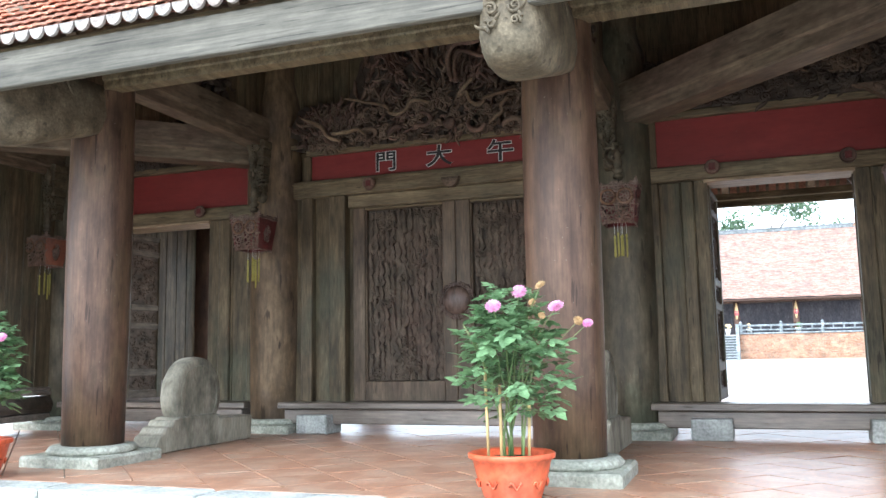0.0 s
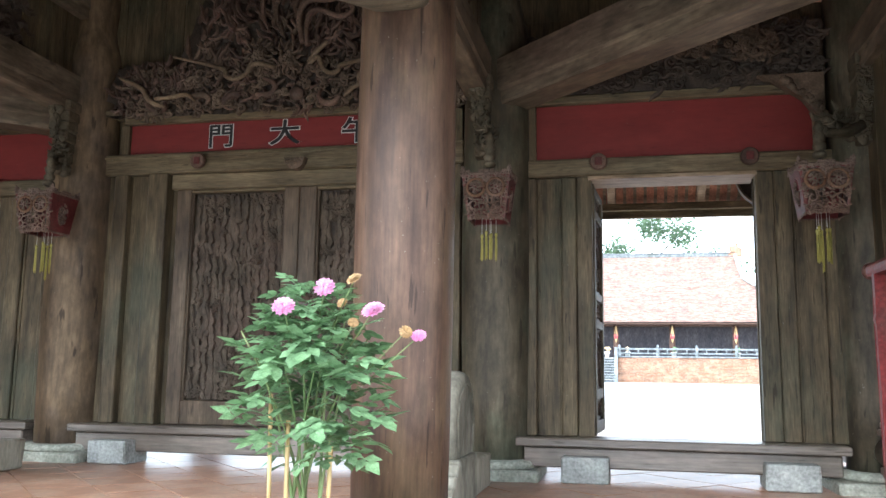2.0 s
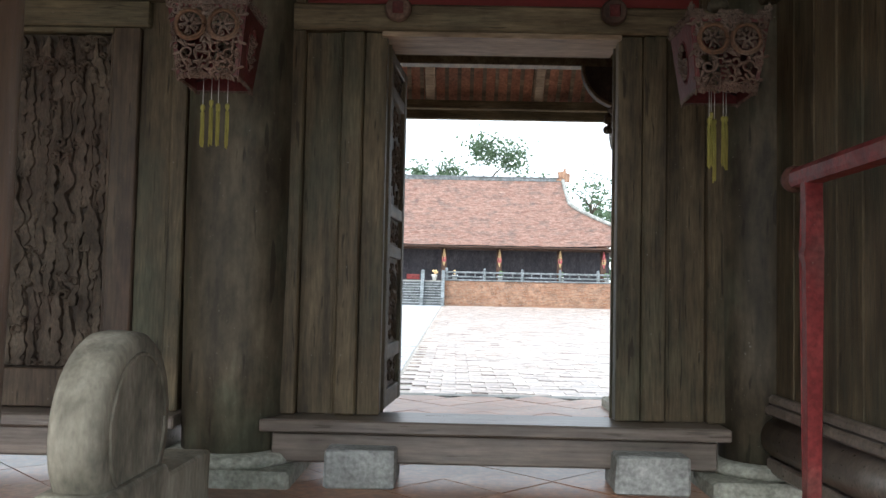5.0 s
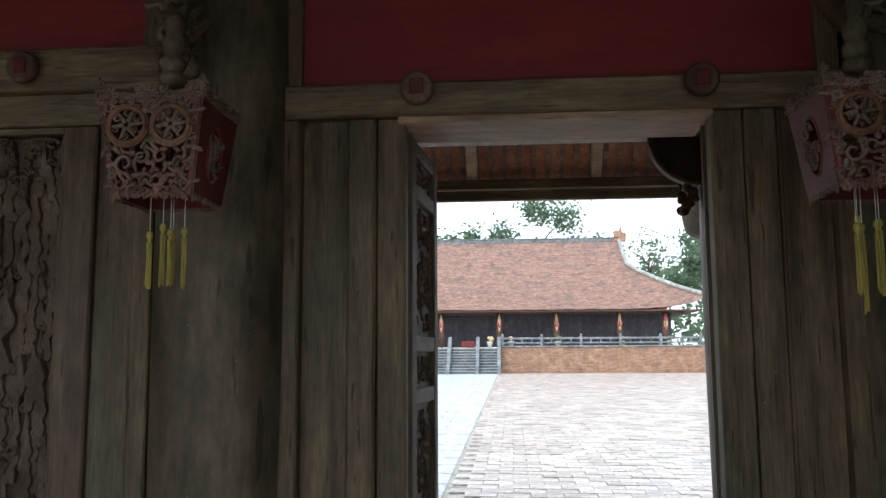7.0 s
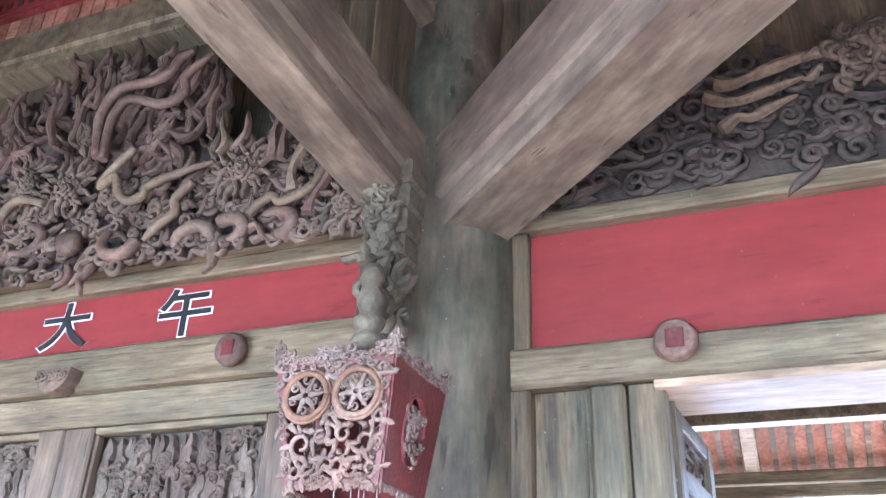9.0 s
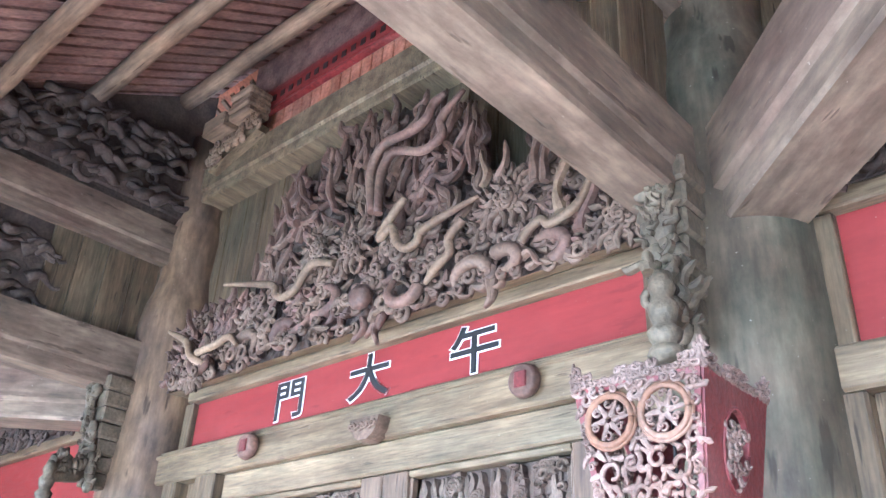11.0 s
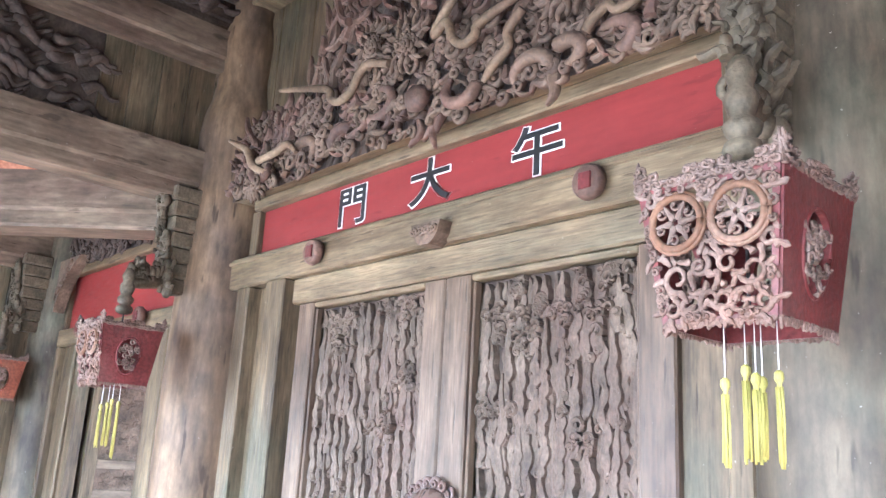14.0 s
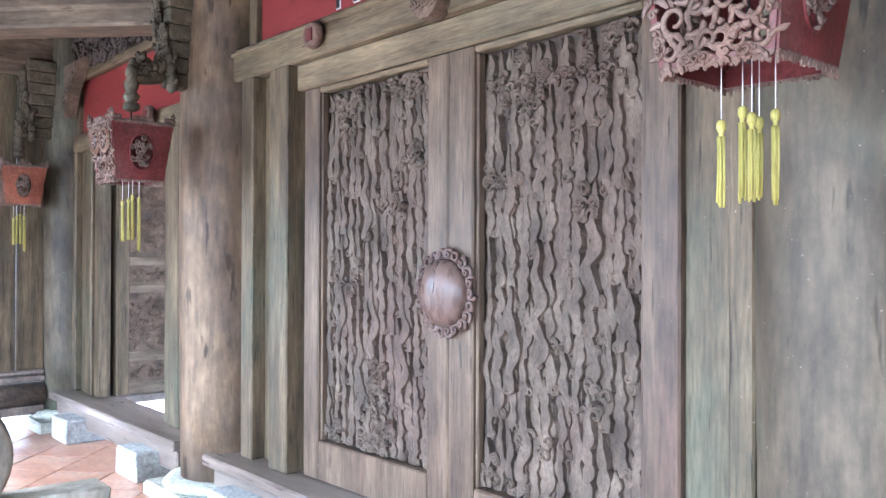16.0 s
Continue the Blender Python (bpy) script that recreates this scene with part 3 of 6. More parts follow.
def centre_leaf(name, s0, s1, p0, p1, seed):
    d = thing(name, (0, YW, 0), "closed tall carved wooden gate leaf", "door", kind="structure")
    z0, z1 = 0.335, 2.488
    part("stile", B(s0, p0, -0.03, 0.05, z0, z1, 0.008), LEAF_WOOD, d)
    part("stile", B(p1, s1, -0.03, 0.05, z0, z1, 0.008), LEAF_WOOD, d)
    part("rail", B(p0, p1, -0.025, 0.05, z0, 0.55, 0.008), LEAF_WOOD, d)
    part("rail", B(p0, p1, -0.025, 0.05, 2.457, z1, 0.008), WOOD_X, d)
    for a, b in ((p0, p0 + 0.018), (p1 - 0.018, p1)):
        part("bead", B(a, b, -0.012, 0.03, 0.55, 2.455, 0.005), LEAF_WOOD, d)
    scroll_panel(d, p0 + 0.018, p1 - 0.018, 0.55, 2.455, 0.0, seed)
    return d


centre_leaf("door_2", -4.03, -2.812, -3.885, -2.955, 3)
centre_leaf("door_3", -2.808, -1.605, -2.645, -1.76, 4)

# ---- side walls between the columns, with a heavy round bottom rail ----
for name, x in (("wall_side_east", COLS[3]), ("wall_side_west", COLS[0])):
    for ya, yb in ((YF + 0.25, YW - 0.25), (YW + 0.25, YB - 0.22)):
        w = thing(name, (x, 0, 0), "dark wooden plank wall with moulded bottom rails", "wall", kind="structure")
        n = 10
        for i in range(n):
            a, b = ya + (yb - ya) * i / n, ya + (yb - ya) * (i + 1) / n
            part("plank", B(-0.03, 0.03, a + 0.004, b - 0.004, 0.5, 3.2, 0.006), WOOD_V, w)
        bm = bmesh.new()
        tube(bm, [(0, ya, 0.3), (0, yb, 0.3)], [0.11, 0.11], 16)
        part("round_rail", bm, SILL, w, "thick rounded bottom rail")
        part("rail", B(-0.09, 0.09, ya, yb, 0.42, 0.47, 0.012), SILL, w)
        part("rail", B(-0.07, 0.07, ya, yb, 0.472, 0.52, 0.012), SILL, w)
        part("rail", B(-0.08, 0.08, ya, yb, 0.12, 0.2, 0.012), SILL, w)
        part("head_rail", B(-0.08, 0.08, ya, yb, 3.2, 3.4, 0.012), WOOD_Y, w)

# ---- beams ----
def beam(name, p, q, width, height, mat, label):
    """A squared beam from p to q (its bottom line) with a moulded lower edge."""
    p, q = Vector(p), Vector(q)
    length = (q - p).length
    bm = bmesh.new()
    w = width / 2
    prism(bm, [(-w * 0.8, 0), (w * 0.8, 0), (w * 0.86, 0.02), (w * 0.86, height * 0.28), (w, height * 0.34), (w, height), (-w, height), (-w, height * 0.34), (-w * 0.86, height * 0.28), (-w * 0.86, 0.02)], 0, length)
    ob = solid(name, bm, mat, label, "beam", kind="structure")
    d = (q - p).normalized()
    ob.matrix_world = Matrix.Translation(p) @ d.to_track_quat("Y", "Z").to_matrix().to_4x4()
    return ob


for x in COLS:
    low = 3.23 if x == COLS[1] else 3.16
    beam("beam", (x, 4.9, low), (x, YW - 0.1, low), 0.24, 0.34, WOOD_Y, "heavy weathered tie beam between columns")
    beam("beam", (x, YW + 0.1, 3.16), (x, 12.4, 3.16), 0.22, 0.32, WOOD_Y, "heavy weathered tie beam between columns")
beam("beam", (COLS[2] + 0.07, YW + 0.05, 3.08), (COLS[3] + 0.07, YF + 0.05, 3.08), 0.34, 0.4, WOOD_Y, "heavy diagonal weathered corner beam")
beam("beam", (COLS[1] - 0.07, YW + 0.05, 3.08), (COLS[0] - 0.07, YF + 0.05, 3.08), 0.34, 0.4, WOOD_Y, "heavy diagonal weathered corner beam")
for y, z in ((YF - 0.12, 3.08), (YB, 3.1)):
    for a, b in zip(COLS, COLS[1:]):
        beam("beam", (a + 0.1, y, z), (b - 0.1, y, z), 0.16, 0.24, WOOD_X, "long weathered beam joining the outer columns")
# middle bay top: boards, purlin, ridge beam
wt = thing("wall_gable", (0, YW, 0), "upright weathered boards above the gate carving", "wall", kind="structure")
for i in range(18):
    x = CA - 0.1 + (CB - CA + 0.2) * i / 18
    part("board", B(x + 0.003, x + (CB - CA + 0.2) / 18 - 0.003, 0.06, 0.095, 3.312, 4.72, 0.004), WOOD_V, wt)
beam("purlin", (COLS[1] - 0.3, YW, 4.69), (COLS[2] + 0.3, YW, 4.69), 0.26, 0.28, WOOD_X, "long weathered purlin above the gate")
for x in COLS[1:3]:
    infill = thing("wall_infill", (x, 0, 0), "dark upright boards between two roof beams", "wall", kind="structure")
    for i in range(4):
        part("board", B(-0.02 - 0.006 * (i % 2), 0.02, 7.68 + 0.19 * i, 7.865 + 0.19 * i, 3.5, 4.22, 0.004), WOOD_V, infill)
    # added board; its dark tone paints the unlit void between the beams
    part("filling", B(-0.03, 0.01, 6.1, 7.675, 3.5, 4.2, 0.004), CARVED_DARK, infill, "carved filling between the beams, dark for the shaded void there")
    bm, rnd = bmesh.new(), random.Random(44)
    for _ in range(70):
        y, z = rnd.uniform(6.2, 7.6), rnd.uniform(3.58, 4.14)
        tube(bm, [(0.03 + 0.02 * math.sin(k), y + 0.03 * k, z + 0.03 * math.sin(k * 0.9 + y * 9)) for k in range(8)], [0.04 - 0.004 * k for k in range(8)], 6)
    tagged(part("relief", bm, CARVED_DARK, infill), kind="stuff")
    bm = bmesh.new()
    prism(bm, [(6.6, 4.6), (8.6, 4.6), (8.6, 5.78), (6.6, 4.64)], -0.03, 0.03)
    bmesh.ops.rotate(bm, verts=bm.verts, matrix=Matrix.Rotation(radians(90), 3, "Z"))
    part("gusset", bm, CARVED_DARK, infill, "dark board under the roof slope")
    beam("beam", (x, 6.2, 4.18), (x, YW - 0.1, 4.18), 0.24, 0.3, WOOD_Y, "upper weathered beam under the roof poles")
    beam("beam", (x, 7.1, 4.5), (x, YW - 0.1, 4.5), 0.2, 0.2, CARVED_DARK, "dark upper beam under the roof carving")
    beam("beam", (x, YW + 0.1, 4.2), (x, 11.1, 4.2), 0.24, 0.4, WOOD_Y, "upper weathered beam under the roof poles")
ridge_board = thing("ridge_board", (0, 8.56, 0), "red painted ridge board with a row of dark marks", "board", kind="structure")
part("board", B(-4.35, -1.7, 0, 0.05, 5.22, 5.42, 0.006), RED_OLD, ridge_board)
part("band", B(-4.25, -1.8, -0.006, 0, 5.25, 5.37), RED, ridge_board, "bright red inset band")
for i in range(26):
    x = -4.2 + i * 0.093
    part("mark", B(x, x + 0.045, -0.01, -0.006, 5.285, 5.335), INK, ridge_board)
solid("ridge_backing", B(-4.6, -1.5, 8.63, 8.66, 4.9, 5.86), LATH, "dark board behind the ridge", "board", kind="structure")
row = thing("brick_row", (0, 8.6, 0), "row of upright red bricks under the ridge", "brick row", kind="structure")
for i in range(30):
    x = -4.4 + i * 0.1
    part("brick", B(x + 0.004, x + 0.096, 0, 0.06, 4.975, 5.218, 0.004), ROOF, row)

# ---- roof ----
X0, X1, Y0, Y1 = -9.6, 3.35, EAVE_Y, 2 * YW - EAVE_Y
RUN = YW - EAVE_Y
RX0, RX1 = X0 + RUN, X1 - RUN
PROFILE = [(0.0, 3.03), (1.45, 4.25), (RUN, 5.88)]


def deck_z(d):
    """The height of the roof deck at a plan distance d in from the eave."""
    for (a, za), (b, zb) in zip(PROFILE, PROFILE[1:]):
        if d <= b:
            return za + (zb - za) * (d - a) / (b - a)
    return PROFILE[-1][1]


bm = bmesh.new()
rings = []
for off in (0.0, 0.05):
    for d, z in PROFILE[:2]:
        rings.append([bm.verts.new((x, y, z + off)) for x, y in ((X0 + d, Y0 + d), (X1 - d, Y0 + d), (X1 - d, Y1 - d), (X0 + d, Y1 - d))])
    c = rings[-1]
    r = [bm.verts.new((RX0, YW, PROFILE[2][1] + off)), bm.verts.new((RX1, YW, PROFILE[2][1] + off))]
    for q in ((c[0], c[1], r[1], r[0]), (c[1], c[2], r[1]), (c[2], c[3], r[0], r[1]), (c[3], c[0], r[0])):
        bm.faces.new(q)
    for k in range(4):
        a, b = rings[-2], rings[-1]
        bm.faces.new((a[k], a[(k + 1) % 4], b[(k + 1) % 4], b[k]))
roof = thing("roof", (0, 0, 0), "old hipped roof of small red clay tiles", "roof", kind="structure")
part("deck", bm, UNDER, roof, "dusty underside of the roof tiles")
# thin laths up the slope under the tiles
for side in (0, 1):
    bm = bmesh.new()
    lw = 0.048 if side == 0 else 0.02
    for i in range(96):
        x = X0 + 0.25 + i * 0.131
        reach = min(RUN, x - X0, X1 - x)
        stops = [0.06] + ([1.45] if reach > 1.5 else []) + [reach - 0.03]
        for a, b in zip(stops, stops[1:]):
            if b - a < 0.05:
                continue
            q = []
            for d in (a, b):
                y = Y0 + d if side == 0 else Y1 - d
                q += [bm.verts.new((x + e, y, deck_z(d) + h)) for e, h in ((-lw, -0.004), (lw, -0.004), (lw, -0.028), (-lw, -0.028))]
            for k in range(4):
                bm.faces.new((q[k], q[(k + 1) % 4], q[4 + (k + 1) % 4], q[4 + k]))
    # rear laths get a lighter wood, painting the courtyard's bounce light
    tagged(part("lathing", bm, POLE if side else LATH, roof, "thin weathered laths under the tiles"), kind="stuff")
# round purlins along x
for y, z in ((8.34, 5.575), (7.65, 5.175), (7.03, 4.815), (6.4, 4.45), (5.3, 3.62), (2 * YW - 8.34, 5.575), (2 * YW - 7.65, 5.175), (2 * YW - 7.03, 4.815), (2 * YW - 5.3, 3.62)):
    bm = bmesh.new()
    xa, xb = (COLS[1] - 0.1, COLS[2] + 0.1) if z > 4 else (X0 + 1.1, X1 - 1.1)
    n = 9
    tube(bm, [(xa + (xb - xa) * k / n, y + 0.008 * math.sin(k * 2.1), z + 0.006 * math.cos(k * 1.7)) for k in range(n + 1)], [0.066] * (n + 1), 12)
    solid("purlin", bm, POLE, "round weathered roof pole under the laths", "purlin", kind="structure")
# eave boards all round, with the scalloped lowest tiles
fascia = thing("eave_board", (0, 0, 0), "broad grey weathered board along the eaves", "eave board", kind="structure")
for n, (y, z0, z1) in enumerate(((EAVE_Y + 0.06, 2.72, 2.985), (Y1 - 0.06, 2.87, 2.985))):
    part("board", B(X0 + 0.15, X1 - 0.15, y - 0.03, y + 0.03, z0, z1, 0.008), WOOD_PALE if n == 0 else WOOD_X, fascia)
    part("board", B(X0 + 0.15, X1 - 0.15, y + 0.05 - 0.17 * n, y + 0.12 - 0.17 * n, z0 + 0.09, z1 + 0.07, 0.008), WOOD_X, fascia)
for x in (X0 + 0.1, X1 - 0.1):
    part("board", B(x - 0.03, x + 0.03, EAVE_Y + 0.2, Y1 - 0.2, 2.74, 2.985, 0.008), WOOD_X, fascia)
def tile_strip(rows, y_of, name):
    bm = bmesh.new()
    rnd = random.Random(5)
    for r in range(rows):
        d = r * 0.13
        for i in range(99):
            x = X0 + 0.06 + i * 0.13 + (0.065 if r % 2 else 0)
            if x > X1 - 0.05 - d or x < X0 + 0.05 + d:
                continue
            z, z2 = deck_z(d) + 0.075, deck_z(d + 0.16) + 0.06
            j = rnd.uniform(-0.008, 0.008)
            pts = [(-0.058, 0.0), (-0.035, -0.035), (0, -0.05), (0.035, -0.035), (0.058, 0.0)]
            lo, hi = [], []
            for px, py in pts:
                lo.append(bm.verts.new((x + px, y_of(d + py + j - 0.01), z - 0.02 + 0.02 * abs(px) / 0.058)))
                hi.append(bm.verts.new((x + px, y_of(d + py + j - 0.01), z + 0.004)))
            b1, b2 = bm.verts.new((x - 0.058, y_of(d + 0.17), z2)), bm.verts.new((x + 0.058, y_of(d + 0.17), z2))
            bm.faces.new(hi + [b2, b1])
            for k in range(4):
                bm.faces.new((lo[k], lo[k + 1], hi[k + 1], hi[k]))
            bm.faces.new(lo[::-1])
    return tagged(part(name, bm, ROOF, roof, "scalloped red clay tiles"), kind="stuff")


tile_strip(32, lambda d: Y0 + d, "roof_tiles")
tile_strip(32, lambda d: Y1 - d, "roof_tiles")
bm = bmesh.new()
for xx, sg in ((X0, 1), (X1, -1)):
    for r in range(32):
        d = r * 0.13
        for i in range(66):
            y = Y0 + 0.06 + i * 0.13 + (0.065 if r % 2 else 0)
            if y < Y0 + d or y > Y1 - d:
                continue
            q = [bm.verts.new((xx + sg * (d + e), y + w, deck_z(d + e) + hh)) for e, w, hh in ((0, -0.06, 0.08), (0, 0.06, 0.08), (0.17, 0.06, 0.06), (0.17, -0.06, 0.06))]
            lo = [bm.verts.new((xx + sg * d, y + w, deck_z(d) + 0.055)) for w in (-0.06, 0.06)]
            bm.faces.new(q)
            bm.faces.new((q[0], q[1], lo[1], lo[0]))
tagged(part("roof_tiles", bm, ROOF, roof, "small red clay tiles"), kind="stuff")
bm = bmesh.new()
for i in range(99):
    x = X0 + 0.06 + i * 0.13
    ring = [(x + 0.06 * math.cos(a), 0.05 - 0.075 * math.sin(a)) for a in [math.pi * k / 8 for k in range(9)]]
    prism(bm, [(px, EAVE_Z + pz) for px, pz in ring], EAVE_Y - 0.035, EAVE_Y - 0.012)
tagged(part("drip_tiles", bm, DRIP, roof, "row of pale scalloped drip tiles"), kind="stuff")
for cx, cy, rx in ((X0, Y0, RX0), (X1, Y0, RX1), (X1, Y1, RX1), (X0, Y1, RX0)):
    bm = bmesh.new()
    sx, sy = (1 if cx < -3 else -1), (1 if cy < YW else -1)
    tube(bm, [(cx + sx * d, cy + sy * d, deck_z(d) + 0.1) for d in (-0.05, 0.7, 1.45, 2.5, 3.4, RUN)], 0.1, 8)
    part("hip", bm, STONE, roof, "mortared hip ridge")
part("ridge", B(RX0 - 0.2, RX1 + 0.2, YW - 0.12, YW + 0.12, 5.9, 6.25, 0.03), STONE, roof, "mortared ridge")

# broad rafters under the eaves
for sd in (0, 1):
    for k in range(11 if sd else 9):
        x = -8.15 + 1.32 * k if sd == 0 else -9.214 + 1.14 * k
        if any(abs(x - c) < 0.3 for c in COLS):
            continue
        ya, yb = (EAVE_Y + 0.15, 5.75) if sd == 0 else (Y1 - 0.15, Y1 - 1.35)
        za, zb = deck_z(0.15) - 0.12, deck_z(1.35) - 0.12
        # rear rafters are coloured paler than the front ones, as if yard-lit
        beam("rafter", (x, yb, zb), (x, ya, za), 0.085 + 0.02 * sd, 0.09, POLE if sd == 0 else SOFFIT, "short broad rafter under the eaves")
    if sd == 0:
        beam("purlin", (X0 + 0.6, 4.75 if sd == 0 else Y1 - 0.35, deck_z(0.35) - 0.2), (X1 - 0.6, 4.75 if sd == 0 else Y1 - 0.35, deck_z(0.35) - 0.2), 0.1, 0.08, POLE, "squared pole along the eaves")

# ---- writing on the red board ----
def written(ch, x, z, size, stretch):
    """One painted character: black strokes with a white outline."""
    sets = []
    for name, off, mat_, y in (("outline", 0.0092, CHALK, 8.645), ("strokes", 0.0035, INK, 8.641)):
        cu = bpy.data.curves.new("glyph", "FONT")
        cu.body, cu.size, cu.offset, cu.extrude, cu.align_x = ch, size, off, 0.0015, "CENTER"
        tmp = new("glyph", cu)
        bpy.context.view_layer.update()
        me = bpy.data.meshes.new_from_object(tmp.evaluated_get(bpy.context.evaluated_depsgraph_get()))
        bpy.data.objects.remove(tmp)
        me.materials.clear()
        me.materials.append(mat_)
        sets.append((name, me, y))
    sign = new("painted_character", sets[1][1])
    sign.matrix_world = Matrix.Translation((x, sets[1][2], z)) @ Matrix.Rotation(radians(90), 4, "X") @ Matrix.Diagonal((stretch, 1, 1, 1))
    tagged(sign, "black brushed character " + ch + " outlined in white on the red board", "lettering", "characters on the red board")
    o = new(sets[0][0], sets[0][1])
    o.parent = sign
    o.location = (0, 0, -0.004)


written("門", -3.63, 2.915, 0.24, 1.15)
written("大", -2.99, 2.915, 0.25, 1.25)
written("午", -2.29, 2.905, 0.25, 1.25)


# ---- carved work ----
def taper(r, steps=12, tip=0.25):
    return [r * (1 - (1 - tip) * (k / steps) ** 1.6) for k in range(steps + 1)]


def curl(bm, c, r, rnd, w=0.012, axis="y"):
    s0, turn, n = rnd.uniform(0, 6.3), rnd.choice((-1, 1)), 13
    pts = []
    for k in range(n):
        q, a = r * (1 - 0.82 * k / n), s0 + turn * k * 0.72
        pts.append((c[0] + q * math.cos(a), c[1] - 0.02 * k / n, c[2] + q * math.sin(a)) if axis == "y" else (c[0] - 0.02 * k / n, c[1] + q * math.cos(a), c[2] + q * math.sin(a)))
    tube(bm, pts, [w * (1 - 0.5 * k / n) for k in range(n)], 6)


def tongue(bm, pts, w, y, deep=0.03, rise=0.0):
    """A wavy carved flame in x and z: grooved face, wide at the root, blade-like tip."""
    n, rows = len(pts) - 1, []
    for i, (x, z) in enumerate(pts):
        (xa, za), (xb, zb) = pts[max(i - 1, 0)], pts[min(i + 1, n)]
        d = Vector((zb - za, 0, xa - xb))
        d = d.normalized() if d.length > 1e-6 else Vector((1, 0, 0))
        f = i / n
        q = w * (0.75 + 0.35 * math.sin(f * 9 + x * 7) * (1 - f)) * (1 if f < 0.7 else max(0.1, 1 - ((f - 0.7) / 0.3) ** 1.7))
        t = deep * (1 - 0.6 * f ** 3)
        yy = y - rise * f
        rows.append([bm.verts.new(Vector((x, yy, z)) + d * q * k + Vector((0, t * h, 0))) for k, h in ((-1, 0.1), (-0.7, -0.75), (0, -1), (0.7, -0.75), (1, 0.1), (0, 0.8))])
    for a, b in zip(rows, rows[1:]):
        for k in range(6):
            bm.faces.new((a[k], a[(k + 1) % 6], b[(k + 1) % 6], b[k])).smooth = k in (0, 4, 5)
    bm.faces.new(rows[0])
    bm.faces.new(rows[-1][::-1])


def waving(rnd, x, z, ang, length, amp, waves, steps=14):
    dx, dz, ph = math.cos(ang), math.sin(ang), rnd.uniform(0, 6.3)
    out = []
    for k in range(steps + 1):
        f = k / steps
        o = amp * math.sin(ph + waves * 6.28 * f ** 0.85) * (1 - 0.55 * f)
        out.append((x + dx * length * f - dz * o, z + dz * length * f + dx * o))
    return out


def lump(bm, c, r, rnd, seg=8):
    """A lumpy knob."""
    rings = []
    for i in range(1, 5):
        a = math.pi * i / 5
        rings.append([bm.verts.new((c[0] + r * math.sin(a) * math.cos(2 * math.pi * k / seg) * rnd.uniform(0.85, 1.15), c[1] - r * 0.7 * math.sin(a) * math.sin(2 * math.pi * k / seg) * rnd.uniform(0.85, 1.15), c[2] + r * math.cos(a))) for k in range(seg)])
    t, b = bm.verts.new((c[0], c[1], c[2] + r)), bm.verts.new((c[0], c[1], c[2] - r))
    for k in range(seg):
        k2 = (k + 1) % seg
        bm.faces.new((t, rings[0][k], rings[0][k2])).smooth = True
        bm.faces.new((b, rings[-1][k2], rings[-1][k])).smooth = True
        for a1, a2 in zip(rings, rings[1:]):
            bm.faces.new((a1[k], a2[k], a2[k2], a1[k2])).smooth = True


def spline(pts, m):
    """A smooth curve through points of the plane."""
    out = []
    for i in range(len(pts) - 1):
        p0, p1, p2, p3 = (pts[max(0, min(len(pts) - 1, i + k))] for k in (-1, 0, 1, 2))
        for k in range(m):
            s = k / m
            out.append(tuple(0.5 * (2 * p1[c] + (p2[c] - p0[c]) * s + (2 * p0[c] - 5 * p1[c] + 4 * p2[c] - p3[c]) * s * s + (3 * p1[c] - p0[c] - 3 * p2[c] + p3[c]) * s ** 3) for c in (0, 1)))
    return out + [tuple(pts[-1])]


OUTLINE = [(-4.95, 3.5), (-4.75, 3.82), (-4.45, 3.86), (-4.12, 3.8), (-4.0, 4.15), (-3.88, 4.42), (-3.53, 4.62), (-3.18, 4.72), (-2.84, 4.7), (-2.51, 4.5), (-2.25, 4.3), (-2.22, 3.92), (-2.04, 3.88), (-1.84, 3.98), (-1.58, 3.72), (-1.34, 3.5)]


def nearer(x, z, y):
    """A spot of the board's drawing carried forward to the depth y, as the carving leans out over the viewer."""
    f = (y - 6.04) / 2.56
    return 0.01 + (x - 0.01) * f, y, 1.63 + (z - 1.63) * f


def crest(x):
    for (a, za), (b, zb) in zip(OUTLINE, OUTLINE[1:]):
        if x <= b:
            return za + (zb - za) * max(0, x - a) / (b - a)
    return OUTLINE[-1][1]


def swell(x, z):
    """How far the carved mass stands out at a spot of the drawing."""
    f = min(1, max(0, (z - 3.25) / max(0.1, crest(x) - 3.25)))
    return 0.05 + 0.13 * (1 - f) ** 0.7 + 0.018 * math.sin(17 * x + 5 * z) + 0.014 * math.sin(23 * z - 9 * x)


carving = thing("gate_carving", (0, 0, 0), "deep openwork carving of clouds and flames in brown wood", "carving")
rnd = random.Random(21)
# the solid mass out of which the relief is cut
bm = bmesh.new()
NX, NZ = 120, 26
mass = []
for i in range(NX + 1):
    x = -4.93 + 3.57 * i / NX
    top = crest(x) - 0.07 - 0.05 * abs(math.sin(31 * x))
    line = []
    for j in range(NZ + 1):
        z = 3.26 + (top - 3.26) * j / NZ
        edge = 0.0 if j == NZ else 1.0
        line.append(bm.verts.new(nearer(x, z, 8.58 - edge * (swell(x, z) - 0.02) + rnd.uniform(-0.012, 0.012))))
    mass.append(line)
for a, b in zip(mass, mass[1:]):
    for j in range(NZ):
        bm.faces.new((a[j], b[j], b[j + 1], a[j + 1]))
    foot = [bm.verts.new(nearer(-4.93 + 3.57 * (mass.index(a) + e) / NX, 3.26, 8.6)) for e in (0, 1)]
    bm.faces.new((a[0], foot[0], foot[1], b[0]))
# the mass is coloured darker than its tongues, as shade between them
part("mass", bm, CARVED_DARK, carving, "body of the carving, darkened for the shade between its tongues")
